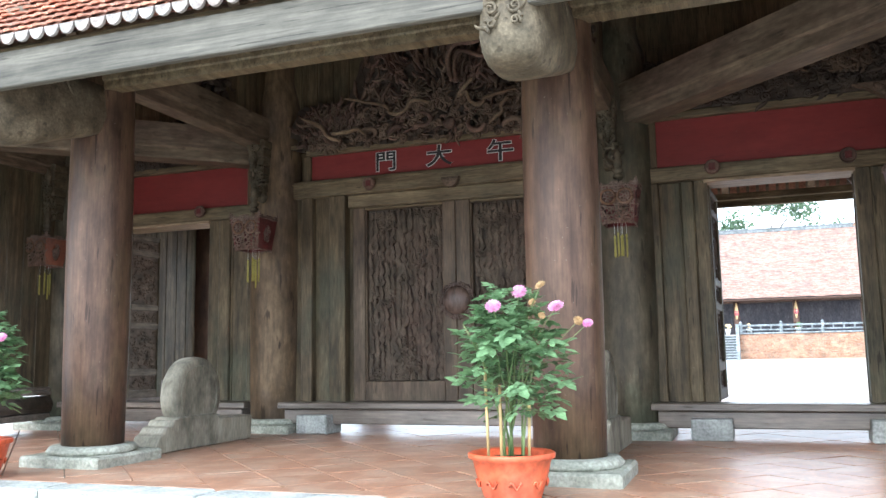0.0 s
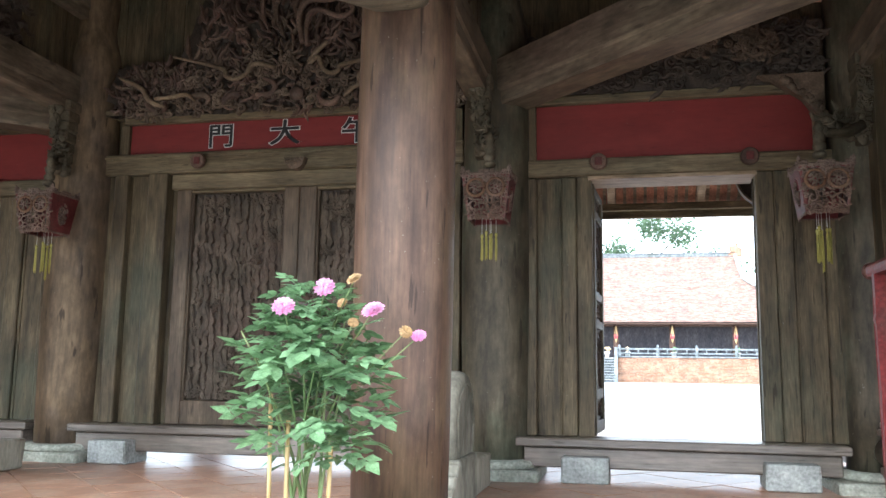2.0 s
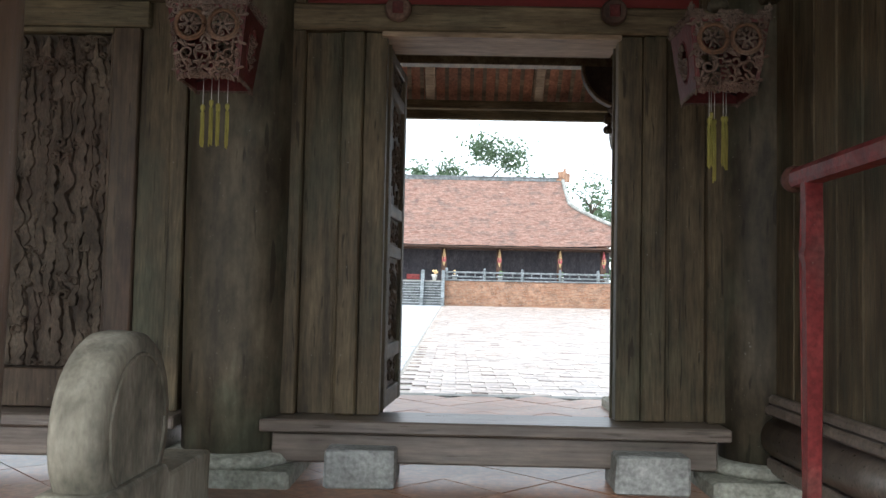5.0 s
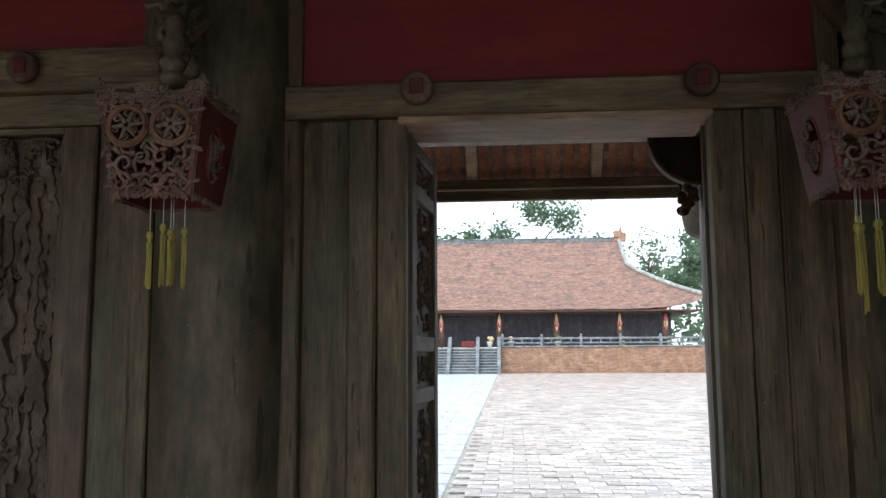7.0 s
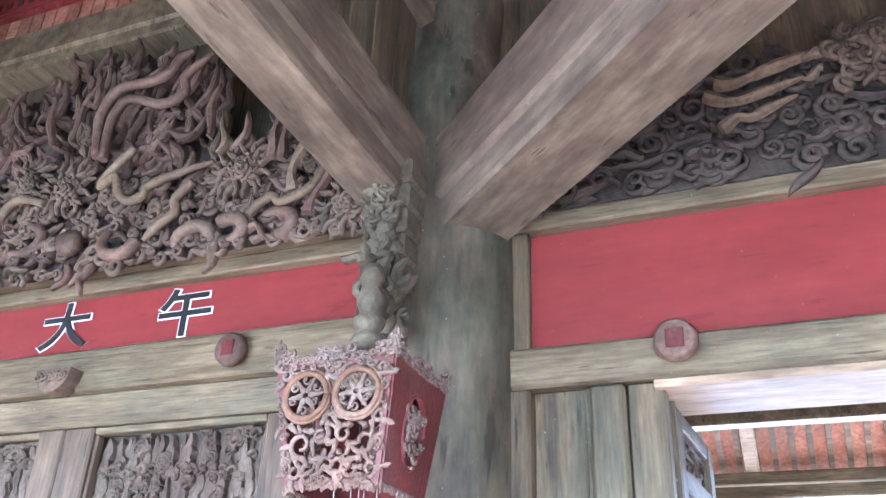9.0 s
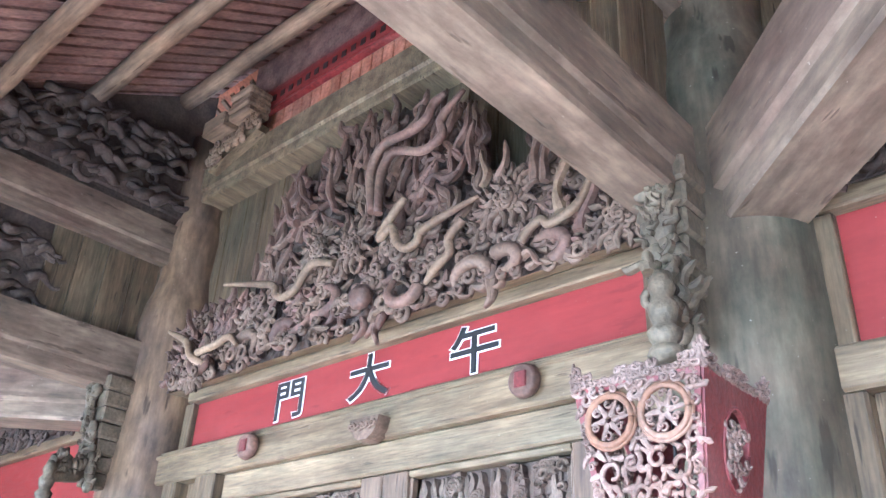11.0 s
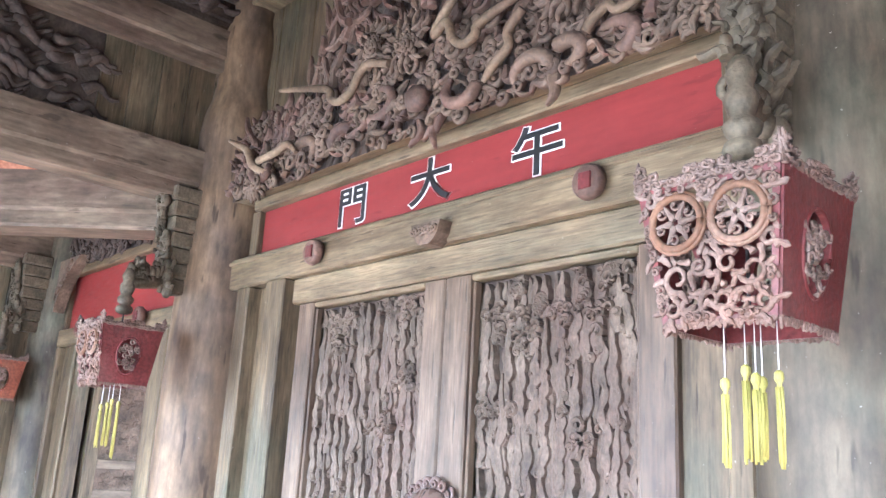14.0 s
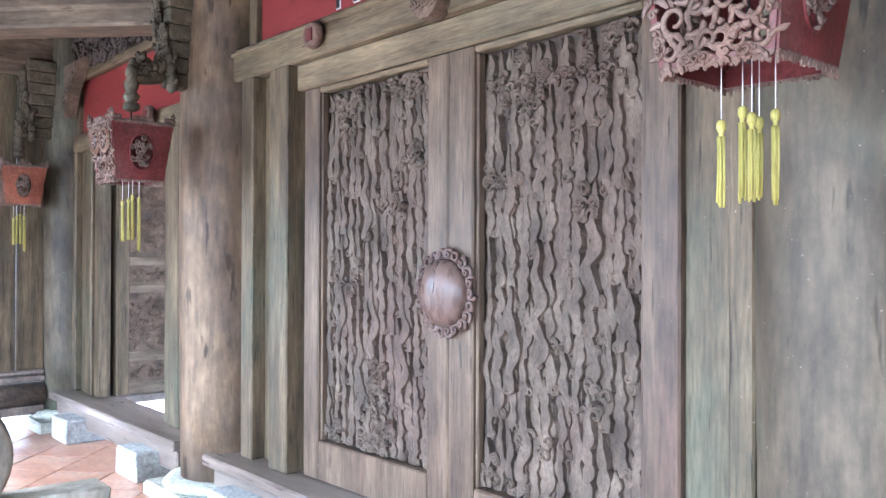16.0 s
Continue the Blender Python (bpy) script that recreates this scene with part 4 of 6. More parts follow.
# swaying tongues laid over the mass, radiating from the knots
FOCI = [(-2.95, 3.72), (-2.08, 3.6), (-4.35, 3.35), (-1.5, 3.35)]
bm = bmesh.new()
for k in range(620):
    x = rnd.uniform(-4.88, -1.4)
    z = 3.3 + (crest(x) - 0.12 - 3.3) * rnd.random() ** 0.85
    fx, fz = min(FOCI, key=lambda q: (q[0] - x) ** 2 + 0.4 * (q[1] - z) ** 2)
    ang = math.atan2(z - fz + 0.22, (x - fx) * 0.9) + rnd.gauss(0, 0.45)
    y = 8.58 - swell(x, z) - rnd.uniform(-0.01, 0.035)
    p = nearer(x, z, y)
    big = z > 3.75
    length = rnd.uniform(0.12, 0.27) if big else rnd.uniform(0.08, 0.17)
    tongue(bm, waving(rnd, p[0], p[2], ang, length, rnd.uniform(0.014, 0.034), rnd.uniform(0.7, 1.4)), rnd.uniform(0.017, 0.03) if big else rnd.uniform(0.014, 0.025), y, 0.03, 0.015)
tagged(part("flame_work", bm, CLOUD, carving, "swaying carved flame tongues"), kind="stuff")
bm = bmesh.new()
for _ in range(230):
    x = rnd.uniform(-4.88, -1.4)
    z = rnd.uniform(3.27, min(3.75, crest(x) - 0.08))
    curl(bm, nearer(x, z, 8.55 - swell(x, z) - rnd.uniform(0, 0.03)), rnd.uniform(0.02, 0.05), rnd, rnd.uniform(0.012, 0.019))
for _ in range(110):
    x = rnd.uniform(-4.88, -1.4)
    z = rnd.uniform(3.27, min(3.7, crest(x) - 0.1))
    p = nearer(x, z, 8.54 - swell(x, z))
    tongue(bm, waving(rnd, p[0], p[2], rnd.gauss(1.2, 1.2), rnd.uniform(0.07, 0.14), 0.014, 0.8, 8), rnd.uniform(0.014, 0.024), p[1], 0.024)
tagged(part("cloud_work", bm, CARVED, carving, "curled carved clouds"), kind="stuff")
# coiled bodies with ringed ridges half sunk in the mass
for x, z, r, turn in ((-3.4, 3.52, 0.12, 1.0), (-2.75, 3.42, 0.11, -1.0), (-1.85, 3.36, 0.1, 1.0), (-4.1, 3.42, 0.1, -1.0), (-2.3, 3.36, 0.1, 1.0), (-4.6, 3.42, 0.09, 1.0), (-3.72, 3.4, 0.1, 1.0), (-2.1, 3.38, 0.08, -1.0)):
    bm = bmesh.new()
    s0 = rnd.uniform(0, 6.3)
    pts = [nearer(x + r * math.cos(s0 + turn * k * 0.16), z + 0.7 * r * math.sin(s0 + turn * k * 0.16), 8.53 - swell(x, z) - 0.03 * math.sin(k * 0.13)) for k in range(25)]
    tube(bm, pts, [(0.03 + 0.004 * (k % 2)) * (1 - 0.6 * (k / 24) ** 3) for k in range(25)], 8)
    part("coil", bm, CARVED if rnd.random() < 0.5 else CLOUD, carving, "ridged carved coil")
bm = bmesh.new()
lump(bm, nearer(-3.08, 3.46, 8.33), 0.068, rnd, 16)
part("orb", bm, CLOUD, carving, "smooth round carved orb")
for fx, fz, fr in ((-3.2, 3.81, 0.13), (-2.08, 3.71, 0.12), (-1.47, 3.4, 0.12), (-4.62, 3.36, 0.09), (-3.49, 3.9, 0.1)):
    bm = bmesh.new()
    for k in range(34):
        a, q = 2.4 * k, fr * math.sqrt(k / 34)
        p = nearer(fx + q * math.cos(a), fz + q * math.sin(a) * 0.85, 8.36 - 0.06 * (1 - q / fr))
        if k < 14:
            curl(bm, p, rnd.uniform(0.018, 0.03), rnd, 0.012)
        else:
            tongue(bm, waving(rnd, p[0], p[2], a, 0.085, 0.014, 0.8, 8), 0.016, p[1], 0.022)
    tagged(part("knot", bm, CARVED, carving, "knotted mass of carved scrolls"), kind="stuff")
# tall single tongues standing free
for x, z, lean_, length, w in ((-1.94, 3.74, 1.2, 0.32, 0.034), (-1.88, 3.72, 1.15, 0.32, 0.03), (-1.79, 3.52, 1.3, 0.32, 0.036), (-1.65, 3.38, 1.35, 0.36, 0.04), (-2.4, 4.12, 1.2, 0.26, 0.03), (-2.33, 3.94, 1.4, 0.3, 0.03), (-2.12, 3.8, 1.3, 0.22, 0.026), (-2.22, 3.82, 1.5, 0.2, 0.026), (-3.75, 4.15, 2.2, 0.3, 0.03), (-3.62, 4.2, 2.0, 0.3, 0.03), (-3.4, 4.1, 1.7, 0.34, 0.032), (-4.72, 3.6, 1.9, 0.24, 0.026)):
    bm = bmesh.new()
    p = nearer(x, z, 8.36)
    tongue(bm, waving(rnd, p[0], p[2], lean_, length * 0.92, 0.024, 0.9, 16), w * 0.8, 8.36, 0.03, 0.03)
    part("tongue", bm, BONE if rnd.random() < 0.3 else CLOUD, carving)


def strand_along(name, ctrl, r, mat_, label):
    """A round carved strand through a few spots of the drawing, thinning to its end."""
    pts = [nearer(x, z, 8.32) for x, z in spline(ctrl, 5)]
    n, bm = len(pts), bmesh.new()
    tube(bm, pts, [r * min(1, 0.35 + (n - k) / 8) for k in range(n)], 8)
    part(name, bm, mat_, carving, label)


# the long pair of ribbons
strand_along("ribbon", [(-3.05, 3.98), (-3.1, 4.26), (-3.01, 4.42), (-2.81, 4.42), (-2.67, 4.45), (-2.62, 4.53), (-2.53, 4.57)], 0.026, CLOUD, "long swaying ribbon")
strand_along("ribbon", [(-3.0, 3.95), (-3.01, 4.2), (-2.92, 4.33), (-2.68, 4.24), (-2.54, 4.28), (-2.55, 4.4), (-2.39, 4.52)], 0.024, CLOUD, "long swaying ribbon")
# pale whiskers
PALE = "pale wavy carved strand"
strand_along("whisker", [(-2.79, 3.98), (-2.92, 3.86), (-2.97, 3.78), (-2.88, 3.82), (-2.83, 3.71), (-2.75, 3.65), (-2.67, 3.67), (-2.62, 3.73), (-2.26, 3.79)], 0.022, BONE, PALE)
strand_along("whisker", [(-2.36, 3.69), (-2.45, 3.61), (-2.44, 3.53), (-2.53, 3.47), (-2.6, 3.4)], 0.022, BONE, PALE)
strand_along("whisker", [(-3.33, 3.74), (-3.51, 3.8), (-3.6, 3.77), (-3.66, 3.69), (-3.77, 3.65), (-3.87, 3.69), (-3.94, 3.78), (-4.47, 3.93)], 0.022, BONE, PALE)
strand_along("whisker", [(-4.53, 3.38), (-4.72, 3.48), (-4.82, 3.61), (-5.08, 3.74)], 0.024, BONE, PALE)
strand_along("whisker", [(-4.65, 3.49), (-4.44, 3.5), (-4.3, 3.52), (-4.2, 3.44)], 0.022, BONE, PALE)
strand_along("whisker", [(-2.0, 3.44), (-1.95, 3.49), (-1.88, 3.52), (-1.83, 3.48), (-1.67, 3.54), (-1.58, 3.72)], 0.02, BONE, PALE)

# carved band over each side doorway
TONGUES = (([(-0.3, 3.57), (-0.23, 3.55), (-0.15, 3.575), (0.0, 3.61), (0.15, 3.6)], 0.03), ([(-0.34, 3.52), (-0.25, 3.47), (-0.15, 3.49), (0.0, 3.52)], 0.028), ([(-0.3, 3.36), (-0.24, 3.4), (-0.19, 3.39), (-0.12, 3.42), (-0.03, 3.45)], 0.024), ([(0.75, 3.6), (0.66, 3.66), (0.56, 3.62), (0.45, 3.7)], 0.026))
KNOTS = ((0.26, 3.58, 0.14), (0.72, 3.5, 0.13))

for a, b, seed in ((COLS[2] + 0.3, COLS[3] - 0.3, 5), (COLS[0] + 0.3, COLS[1] - 0.3, 6)):
    band = thing("carved_band", (0, 0, 0), "dark carved band of clouds above a red board", "carving", "carved bands over the side doors")
    rnd = random.Random(seed)
    bm = bmesh.new()
    # the band's ground carries the dimness of its hollows in its colour
    part("ground", B(a, b, 8.61, 8.65, 3.2, 3.7, 0.01), CARVED_DARK, band, "sunk ground of the carving, its shade put into the colour")
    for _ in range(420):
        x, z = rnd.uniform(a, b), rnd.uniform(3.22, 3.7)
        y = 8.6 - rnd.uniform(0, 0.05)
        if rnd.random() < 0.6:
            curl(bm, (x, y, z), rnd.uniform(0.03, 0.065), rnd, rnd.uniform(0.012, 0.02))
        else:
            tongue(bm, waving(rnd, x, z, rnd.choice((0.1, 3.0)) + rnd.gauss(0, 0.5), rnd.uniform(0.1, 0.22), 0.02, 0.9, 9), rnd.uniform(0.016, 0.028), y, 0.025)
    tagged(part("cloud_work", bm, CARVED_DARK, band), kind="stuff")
    m0 = (a + b) / 2
    for ctrl, w in TONGUES:
        bm = bmesh.new()
        tongue(bm, [(m0 + x, z) for x, z in spline(ctrl, 5)], w, 8.5, 0.03)
        part("tongue", bm, BONE, band, "pale carved flame tongue")
    for kx, kz, kr in KNOTS:
        bm = bmesh.new()
        for k in range(70):
            t_, q = rnd.uniform(0, 6.3), kr * math.sqrt(rnd.random())
            p = (m0 + kx + 1.5 * q * math.cos(t_), 8.5 - 0.06 * (1 - q / kr), kz + q * math.sin(t_))
            if k % 2:
                curl(bm, p, rnd.uniform(0.024, 0.045), rnd, 0.014)
            else:
                tongue(bm, waving(rnd, p[0], p[2], rnd.uniform(0, 6.3), 0.08, 0.014, 0.8, 8), 0.02, p[1], 0.025)
        tagged(part("knot", bm, CARVED, band, "knotted carved scrolls"), kind="stuff")

# carving lying along the upper cross beams
for x, seed in ((COLS[1], 31), (COLS[2], 32)):
    c = thing("beam_carving", (x, 0, 0), "dark carved clouds riding on a roof beam", "carving", "carvings on the roof beams")
    rnd = random.Random(seed)
    bm = bmesh.new()
    for _ in range(190):
        y = rnd.uniform(6.5, 8.35)
        top = 4.62 + 0.58 * (y - 6.5)
        z = rnd.uniform(4.6, min(top, 5.15))
        s = rnd.choice((-1, 1))
        if rnd.random() < 0.45:
            curl(bm, (s * 0.1, y, z), rnd.uniform(0.04, 0.09), rnd, rnd.uniform(0.022, 0.034), "x")
        else:
            tube(bm, [(s * (0.1 + 0.03 * math.sin(k)), y + 0.035 * k, z + 0.03 * math.sin(k * 0.9 + y * 9) + 0.006 * k) for k in range(10)], taper(rnd.uniform(0.028, 0.05), 9), 6)
    tagged(part("cloud_work", bm, CARVED_DARK, c), kind="stuff")
    bm = bmesh.new()
    prism(bm, [(-0.08, 4.6), (0.08, 4.6), (0.08, 4.8), (-0.08, 4.8)], 6.5, 8.4)
    part("core", bm, CARVED_DARK, c, "dark solid block under the carving")


def corbel(x, lx, ly, label):
    """A carved bracket down the front of a column, from which a lantern hangs."""
    c = thing("carved_bracket", (x, 8.36, 0), label, "bracket", "carved column brackets")
    rnd = random.Random(int(x * 10))
    lean, ex, ey = (1 if lx > x else -1), lx - x, ly - 8.36
    for k in range(7):
        z = 2.6 + 0.1 * k
        part("step_block", B(-0.045 - 0.003 * k, 0.055 + 0.008 * k, -0.1 - 0.008 * k, 0.1, z, z + 0.099, 0.012), CORBEL, c)
    bm = bmesh.new()
    for k in range(30):
        z = 2.6 + 0.024 * k
        r = rnd.uniform(0.034, 0.048) + 0.008 * (k / 30)
        lump(bm, (rnd.choice((-0.025, 0.025)) + lean * (3.0 - z) * 0.12 + rnd.uniform(-0.015, 0.015), -0.11 - 0.1 * (z - 2.6), z), r, rnd, 11)
    for k in range(60):
        z = rnd.uniform(2.58, 3.3)
        x_ = rnd.uniform(-0.05, 0.05) + lean * (3.0 - z) * 0.12
        tongue(bm, waving(rnd, x_, z, rnd.uniform(0.3, 2.8), rnd.uniform(0.05, 0.08), 0.012, 0.8, 8), 0.011, -0.14 - 0.1 * (z - 2.6) + 1.5 * x_ * x_ * 4, 0.022)
    tagged(part("scroll_work", bm, CORBEL, c, "stacked carved scrolls"), kind="stuff")
    bm = bmesh.new()
    tube(bm, [(ex * 0.1, -0.13, 2.72), (ex * 0.4, ey * 0.5, 2.65), (ex * 0.75, ey * 0.8, 2.62), (ex, ey, 2.6)], [0.045, 0.042, 0.036, 0.026], 8)
    for k in range(12):
        f = 0.2 + 0.065 * k
        lump(bm, (ex * f, ey * f - 0.02, 2.66 + rnd.uniform(-0.04, 0.05)), rnd.uniform(0.025, 0.045), rnd, 7)
    lathe(bm, [(0.02, 2.41), (0.045, 2.42), (0.052, 2.437), (0.045, 2.457), (0.03, 2.467), (0.044, 2.482), (0.05, 2.505), (0.03, 2.525), (0.04, 2.55), (0.046, 2.58), (0.028, 2.605), (0.04, 2.64), (0.02, 2.69)], 12, ex, ey)
    tagged(part("arm", bm, CORBEL, c, "carved arm reaching forward"), kind="stuff")
    bm = bmesh.new()
    for k in range(34):
        f = rnd.uniform(0.15, 0.95)
        p = (ex * f + rnd.uniform(-0.03, 0.03), ey * f + rnd.uniform(-0.05, 0.03), 2.68 + 0.1 * math.sin(3.1 * f) * rnd.random() + rnd.uniform(-0.06, 0.05))
        if k % 2:
            curl(bm, p, rnd.uniform(0.025, 0.045), rnd, rnd.uniform(0.013, 0.019), "x" if k % 4 == 1 else "y")
        else:
            tongue(bm, waving(rnd, p[0], p[2], rnd.uniform(0.4, 2.7), rnd.uniform(0.08, 0.13), 0.018, 0.9, 9), 0.02, p[1], 0.026)
    tagged(part("head", bm, CORBEL, c, "curling carved head of the arm"), kind="stuff")


for cx, lx, ly in ((-1.1, -0.955, 7.9), (-5.05, -4.92, 7.98), (1.86, 1.46, 7.98), (-8.08, -8.0, 8.15)):
    corbel(cx, lx, ly, "carved scroll bracket on the face of a column")


# ---- door boss and small carved block ----
def door_boss(x, z):
    b = thing("door_boss", (x, 8.6, z), "large round carved wooden boss across the closed gate leaves", "door boss")
    bm = bmesh.new()
    lathe(bm, [(0.0001, 0.075), (0.06, 0.073), (0.11, 0.062), (0.145, 0.04), (0.155, 0.02), (0.155, -0.03)][::-1], 36)
    bmesh.ops.rotate(bm, verts=bm.verts, matrix=Matrix.Rotation(radians(90), 3, "X"))
    part("dome", bm, BOSS, b, "smooth dark polished dome")
    bm = bmesh.new()
    rnd = random.Random(2)
    for i in range(22):
        a = 2 * math.pi * i / 22
        curl(bm, (0.175 * math.cos(a), 0.0, 0.175 * math.sin(a)), 0.027, rnd, 0.012)
        tube(bm, [(0.16 * math.cos(a + s), 0.0, 0.16 * math.sin(a + s)) for s in (-0.16, 0, 0.16)], 0.012, 6)
    part("rim", bm, BOSS, b, "scalloped carved rim")
    bm = bmesh.new()
    tube(bm, [(0.0, -0.0765, 0.0), (0.004, -0.073, 0.05), (-0.002, -0.064, 0.1), (0.006, -0.045, 0.14)], [0.002, 0.0025, 0.003, 0.004], 4)
    part("crack", bm, INK, b, "dark drying crack")


door_boss(-2.8, 1.4)
bm = bmesh.new()
prism(bm, [(-0.1, 0.085), (-0.085, 0.03), (-0.06, 0.0), (-0.03, -0.02), (0.03, -0.02), (0.06, 0.0), (0.085, 0.03), (0.1, 0.085)], -0.06, 0.03)
rnd = random.Random(3)
for k in range(8):
    curl(bm, (-0.07 + 0.02 * k, -0.065, 0.045), 0.02, rnd, 0.008)
solid("carved_block", bm, CARVED, "small carved wooden block on the gate lintel", "carved block", (-2.82, 8.545, 2.64))


# ---- lanterns ----
def lantern(x, y, z):
    L = thing("lantern", (x, y, z), "square carved red wooden lantern with yellow tassels" if x > -7 else "square carved orange wooden lantern with yellow tassels", "lantern", "hanging lanterns")
    rnd = random.Random(int(100 * x))
    red = RED_DULL if x > -7 else ORANGE
    for side in range(4):
        rot = Matrix.Rotation(side * math.pi / 2, 4, "Z")
        def put(bm):
            bmesh.ops.transform(bm, matrix=rot, verts=bm.verts)
            return bm
        def P(u, v, out=0.0):
            w = 0.137 + 0.041 * v
            return (u * w, -w - out, v * 0.33)
        front = side == 0
        bm = bmesh.new()
        # frame of the face, leaving the middle open on the lace face
        loops = []
        for out in (0.006, -0.006):
            rim, hole = [], []
            for k in range(32):
                cc, ss = math.cos(math.pi * k / 16), math.sin(math.pi * k / 16)
                m = max(abs(cc), abs(ss))
                rim.append(bm.verts.new(P(cc / m, 0.5 + 0.5 * ss / m, out)))
                hole.append(bm.verts.new(P(0.9 * cc / m, 0.5 + 0.45 * ss / m, out) if front else P(0.4 * cc, 0.5 + 0.29 * ss, out)))
            loops += [rim, hole]
        for k in range(32):
            j = (k + 1) % 32
            for p, q in ((loops[0], loops[1]), (loops[3], loops[2]), (loops[2], loops[0]), (loops[1], loops[3])):
                bm.faces.new((p[k], p[j], q[j], q[k]))
        face = part("face", put(bm), red, L, "red lacquered lantern side")
        bm = bmesh.new()
        if front:
            # scrolling stems in mirrored pairs, with leaves springing from them
            for u, v, r in ((0.62, 0.33, 0.034), (0.22, 0.4, 0.026), (0.4, 0.13, 0.03), (0.78, 0.12, 0.022), (0.1, 0.16, 0.026), (0.86, 0.52, 0.02), (0.04, 0.6, 0.018), (0.84, 0.9, 0.018), (0.03, 0.9, 0.02)):
                for sg in (-1, 1):
                    c = P(sg * u, v, 0.004)
                    s0 = rnd.uniform(0, 6.3)
                    tube(bm, [(c[0] + r * (1 - 0.6 * k / 13) * math.cos(s0 + sg * 0.5 * k), c[1], c[2] + r * (1 - 0.6 * k / 13) * math.sin(s0 + sg * 0.5 * k)) for k in range(14)], [0.0078 - 0.0002 * k for k in range(14)], 6)
                    for k in range(4):
                        a = s0 + 1.5 * k
                        tongue(bm, waving(rnd, c[0] + r * math.cos(a), c[2] + r * math.sin(a), a + 0.7, rnd.uniform(0.03, 0.045), 0.005, 0.6, 6), rnd.uniform(0.0085, 0.012), c[1], 0.008)
            for k in range(46):
                e = rnd.choice((0, 1, 2, 3))
                u, v = (rnd.choice((-0.93, 0.93)), rnd.random()) if e < 2 else (rnd.uniform(-0.9, 0.9), rnd.choice((0.05, 0.95)))
                curl(bm, P(u, v, 0.004), rnd.uniform(0.009, 0.015), rnd, 0.0055)
        else:
            for k in range(20):
                a, q = rnd.uniform(0, 6.3), 0.36 * math.sqrt(rnd.random())
                curl(bm, P(q * math.cos(a), 0.5 + q * math.sin(a) * 0.75, 0.004), 0.018, rnd, 0.006)
        tagged(part("lace", put(bm), LACE, face, "pale carved lace work"), kind="stuff")
        bm = bmesh.new()
        petals = []
        rings = ((-0.46, 0.71, 0.063), (0.46, 0.71, 0.063)) if front else ((0, 0.51, 0.07),)
        for u, v, r in rings:
            c = P(u, v, 0.017 if front else 0.01)
            n = 20
            tube(bm, [(c[0] + r * math.cos(2 * math.pi * k / n), c[1], c[2] + r * math.sin(2 * math.pi * k / n)) if front else P(0.43 * math.cos(2 * math.pi * k / n), 0.5 + 0.31 * math.sin(2 * math.pi * k / n), 0.006) for k in range(n + 1)], 0.0095 if front else 0.005, 6)
            if front:
                tube(bm, [(c[0] + 0.072 * math.cos(2 * math.pi * k / n), c[1] + 0.004, c[2] + 0.073 * math.sin(2 * math.pi * k / n)) for k in range(n + 1)], 0.006, 6)
            if front:
                for k in range(6):
                    a = math.pi * k / 3
                    petals.append((c, a))
        part("ring", put(bm), RING if front else red, face, "ochre carved ring")
        if petals:
            bm = bmesh.new()
            for c, a in petals:
                tongue(bm, [(c[0] + q * math.cos(a + 0.12 * math.sin(40 * q)), c[2] + q * math.sin(a + 0.12 * math.sin(40 * q))) for q in (0.008, 0.018, 0.03, 0.042, 0.056)], 0.0105, c[1], 0.006)
                curl(bm, (c[0] + 0.04 * math.cos(a + 0.5), c[1], c[2] + 0.04 * math.sin(a + 0.5)), 0.011, rnd, 0.0045)
            tagged(part("rosette_work", put(bm), LACE, face, "pale pierced rosettes"), kind="stuff")
        bm = bmesh.new()
        for k in range(34):
            u = -1 + 2 * (k + 0.5) / 34
            tall = 0.018 + 0.05 * abs(u) ** 6 + 0.022 * max(0, 1 - abs(u) * 2.4)
            for v in range(1 + int(tall / 0.024)):
                c = P(u, 1.0, rnd.uniform(-0.003, 0.004))
                curl(bm, (c[0] + rnd.uniform(-0.004, 0.004), c[1], c[2] + 0.006 + 0.022 * v), rnd.uniform(0.009, 0.014), rnd, 0.006)
            c = P(u * 0.98, 0.02, 0.002)
            tongue(bm, waving(rnd, c[0], c[2], rnd.gauss(-1.57, 0.4), rnd.uniform(0.012, 0.022) + 0.012 * abs(u) ** 6, 0.003, 0.6, 5), 0.009, c[1], 0.006)
        for e in (-1, 1):
            c = P(e * 0.97, 1.0, 0.0)
            tongue(bm, [(c[0] + e * 0.012 * q, c[2] + 0.075 * q) for q in (0, 0.25, 0.5, 0.75, 1.0)], 0.016, c[1], 0.008)
        tagged(part("crown", put(bm), LACE, L, "jagged carved crest"), kind="stuff")
    short = 0.82 if -4 < x < 0 else 1.0
    for k, (dx, dy, top, length) in enumerate(((-0.05, -0.03, -0.1, 0.23), (-0.025, 0.02, -0.065, 0.26), (0.02, -0.02, -0.09, 0.23), (0.05, 0.03, -0.08, 0.25), (0.0, 0.05, -0.09, 0.3 if x > 0 or x < -4 else 0.22))):
        bm = bmesh.new()
        top -= 0.02
        tube(bm, [(dx, dy, 0.05), (dx, dy, top)], 0.0013, 4)
        length *= short
        cord = part("cord", bm, CHALK, L, "thin white cord")
        bm = bmesh.new()
        lathe(bm, [(0.004, top + 0.014), (0.0105, top + 0.008), (0.0115, top - 0.006), (0.0055, top - 0.018), (0.0075, top - 0.035), (0.006, top - 0.05)][::-1], 9, dx, dy)
        for j in range(5):
            ax, ay = dx + 0.0062 * math.cos(1.256 * j), dy + 0.0062 * math.sin(1.256 * j)
            end = length * (0.94 + 0.03 * ((j * 2 + k) % 3))
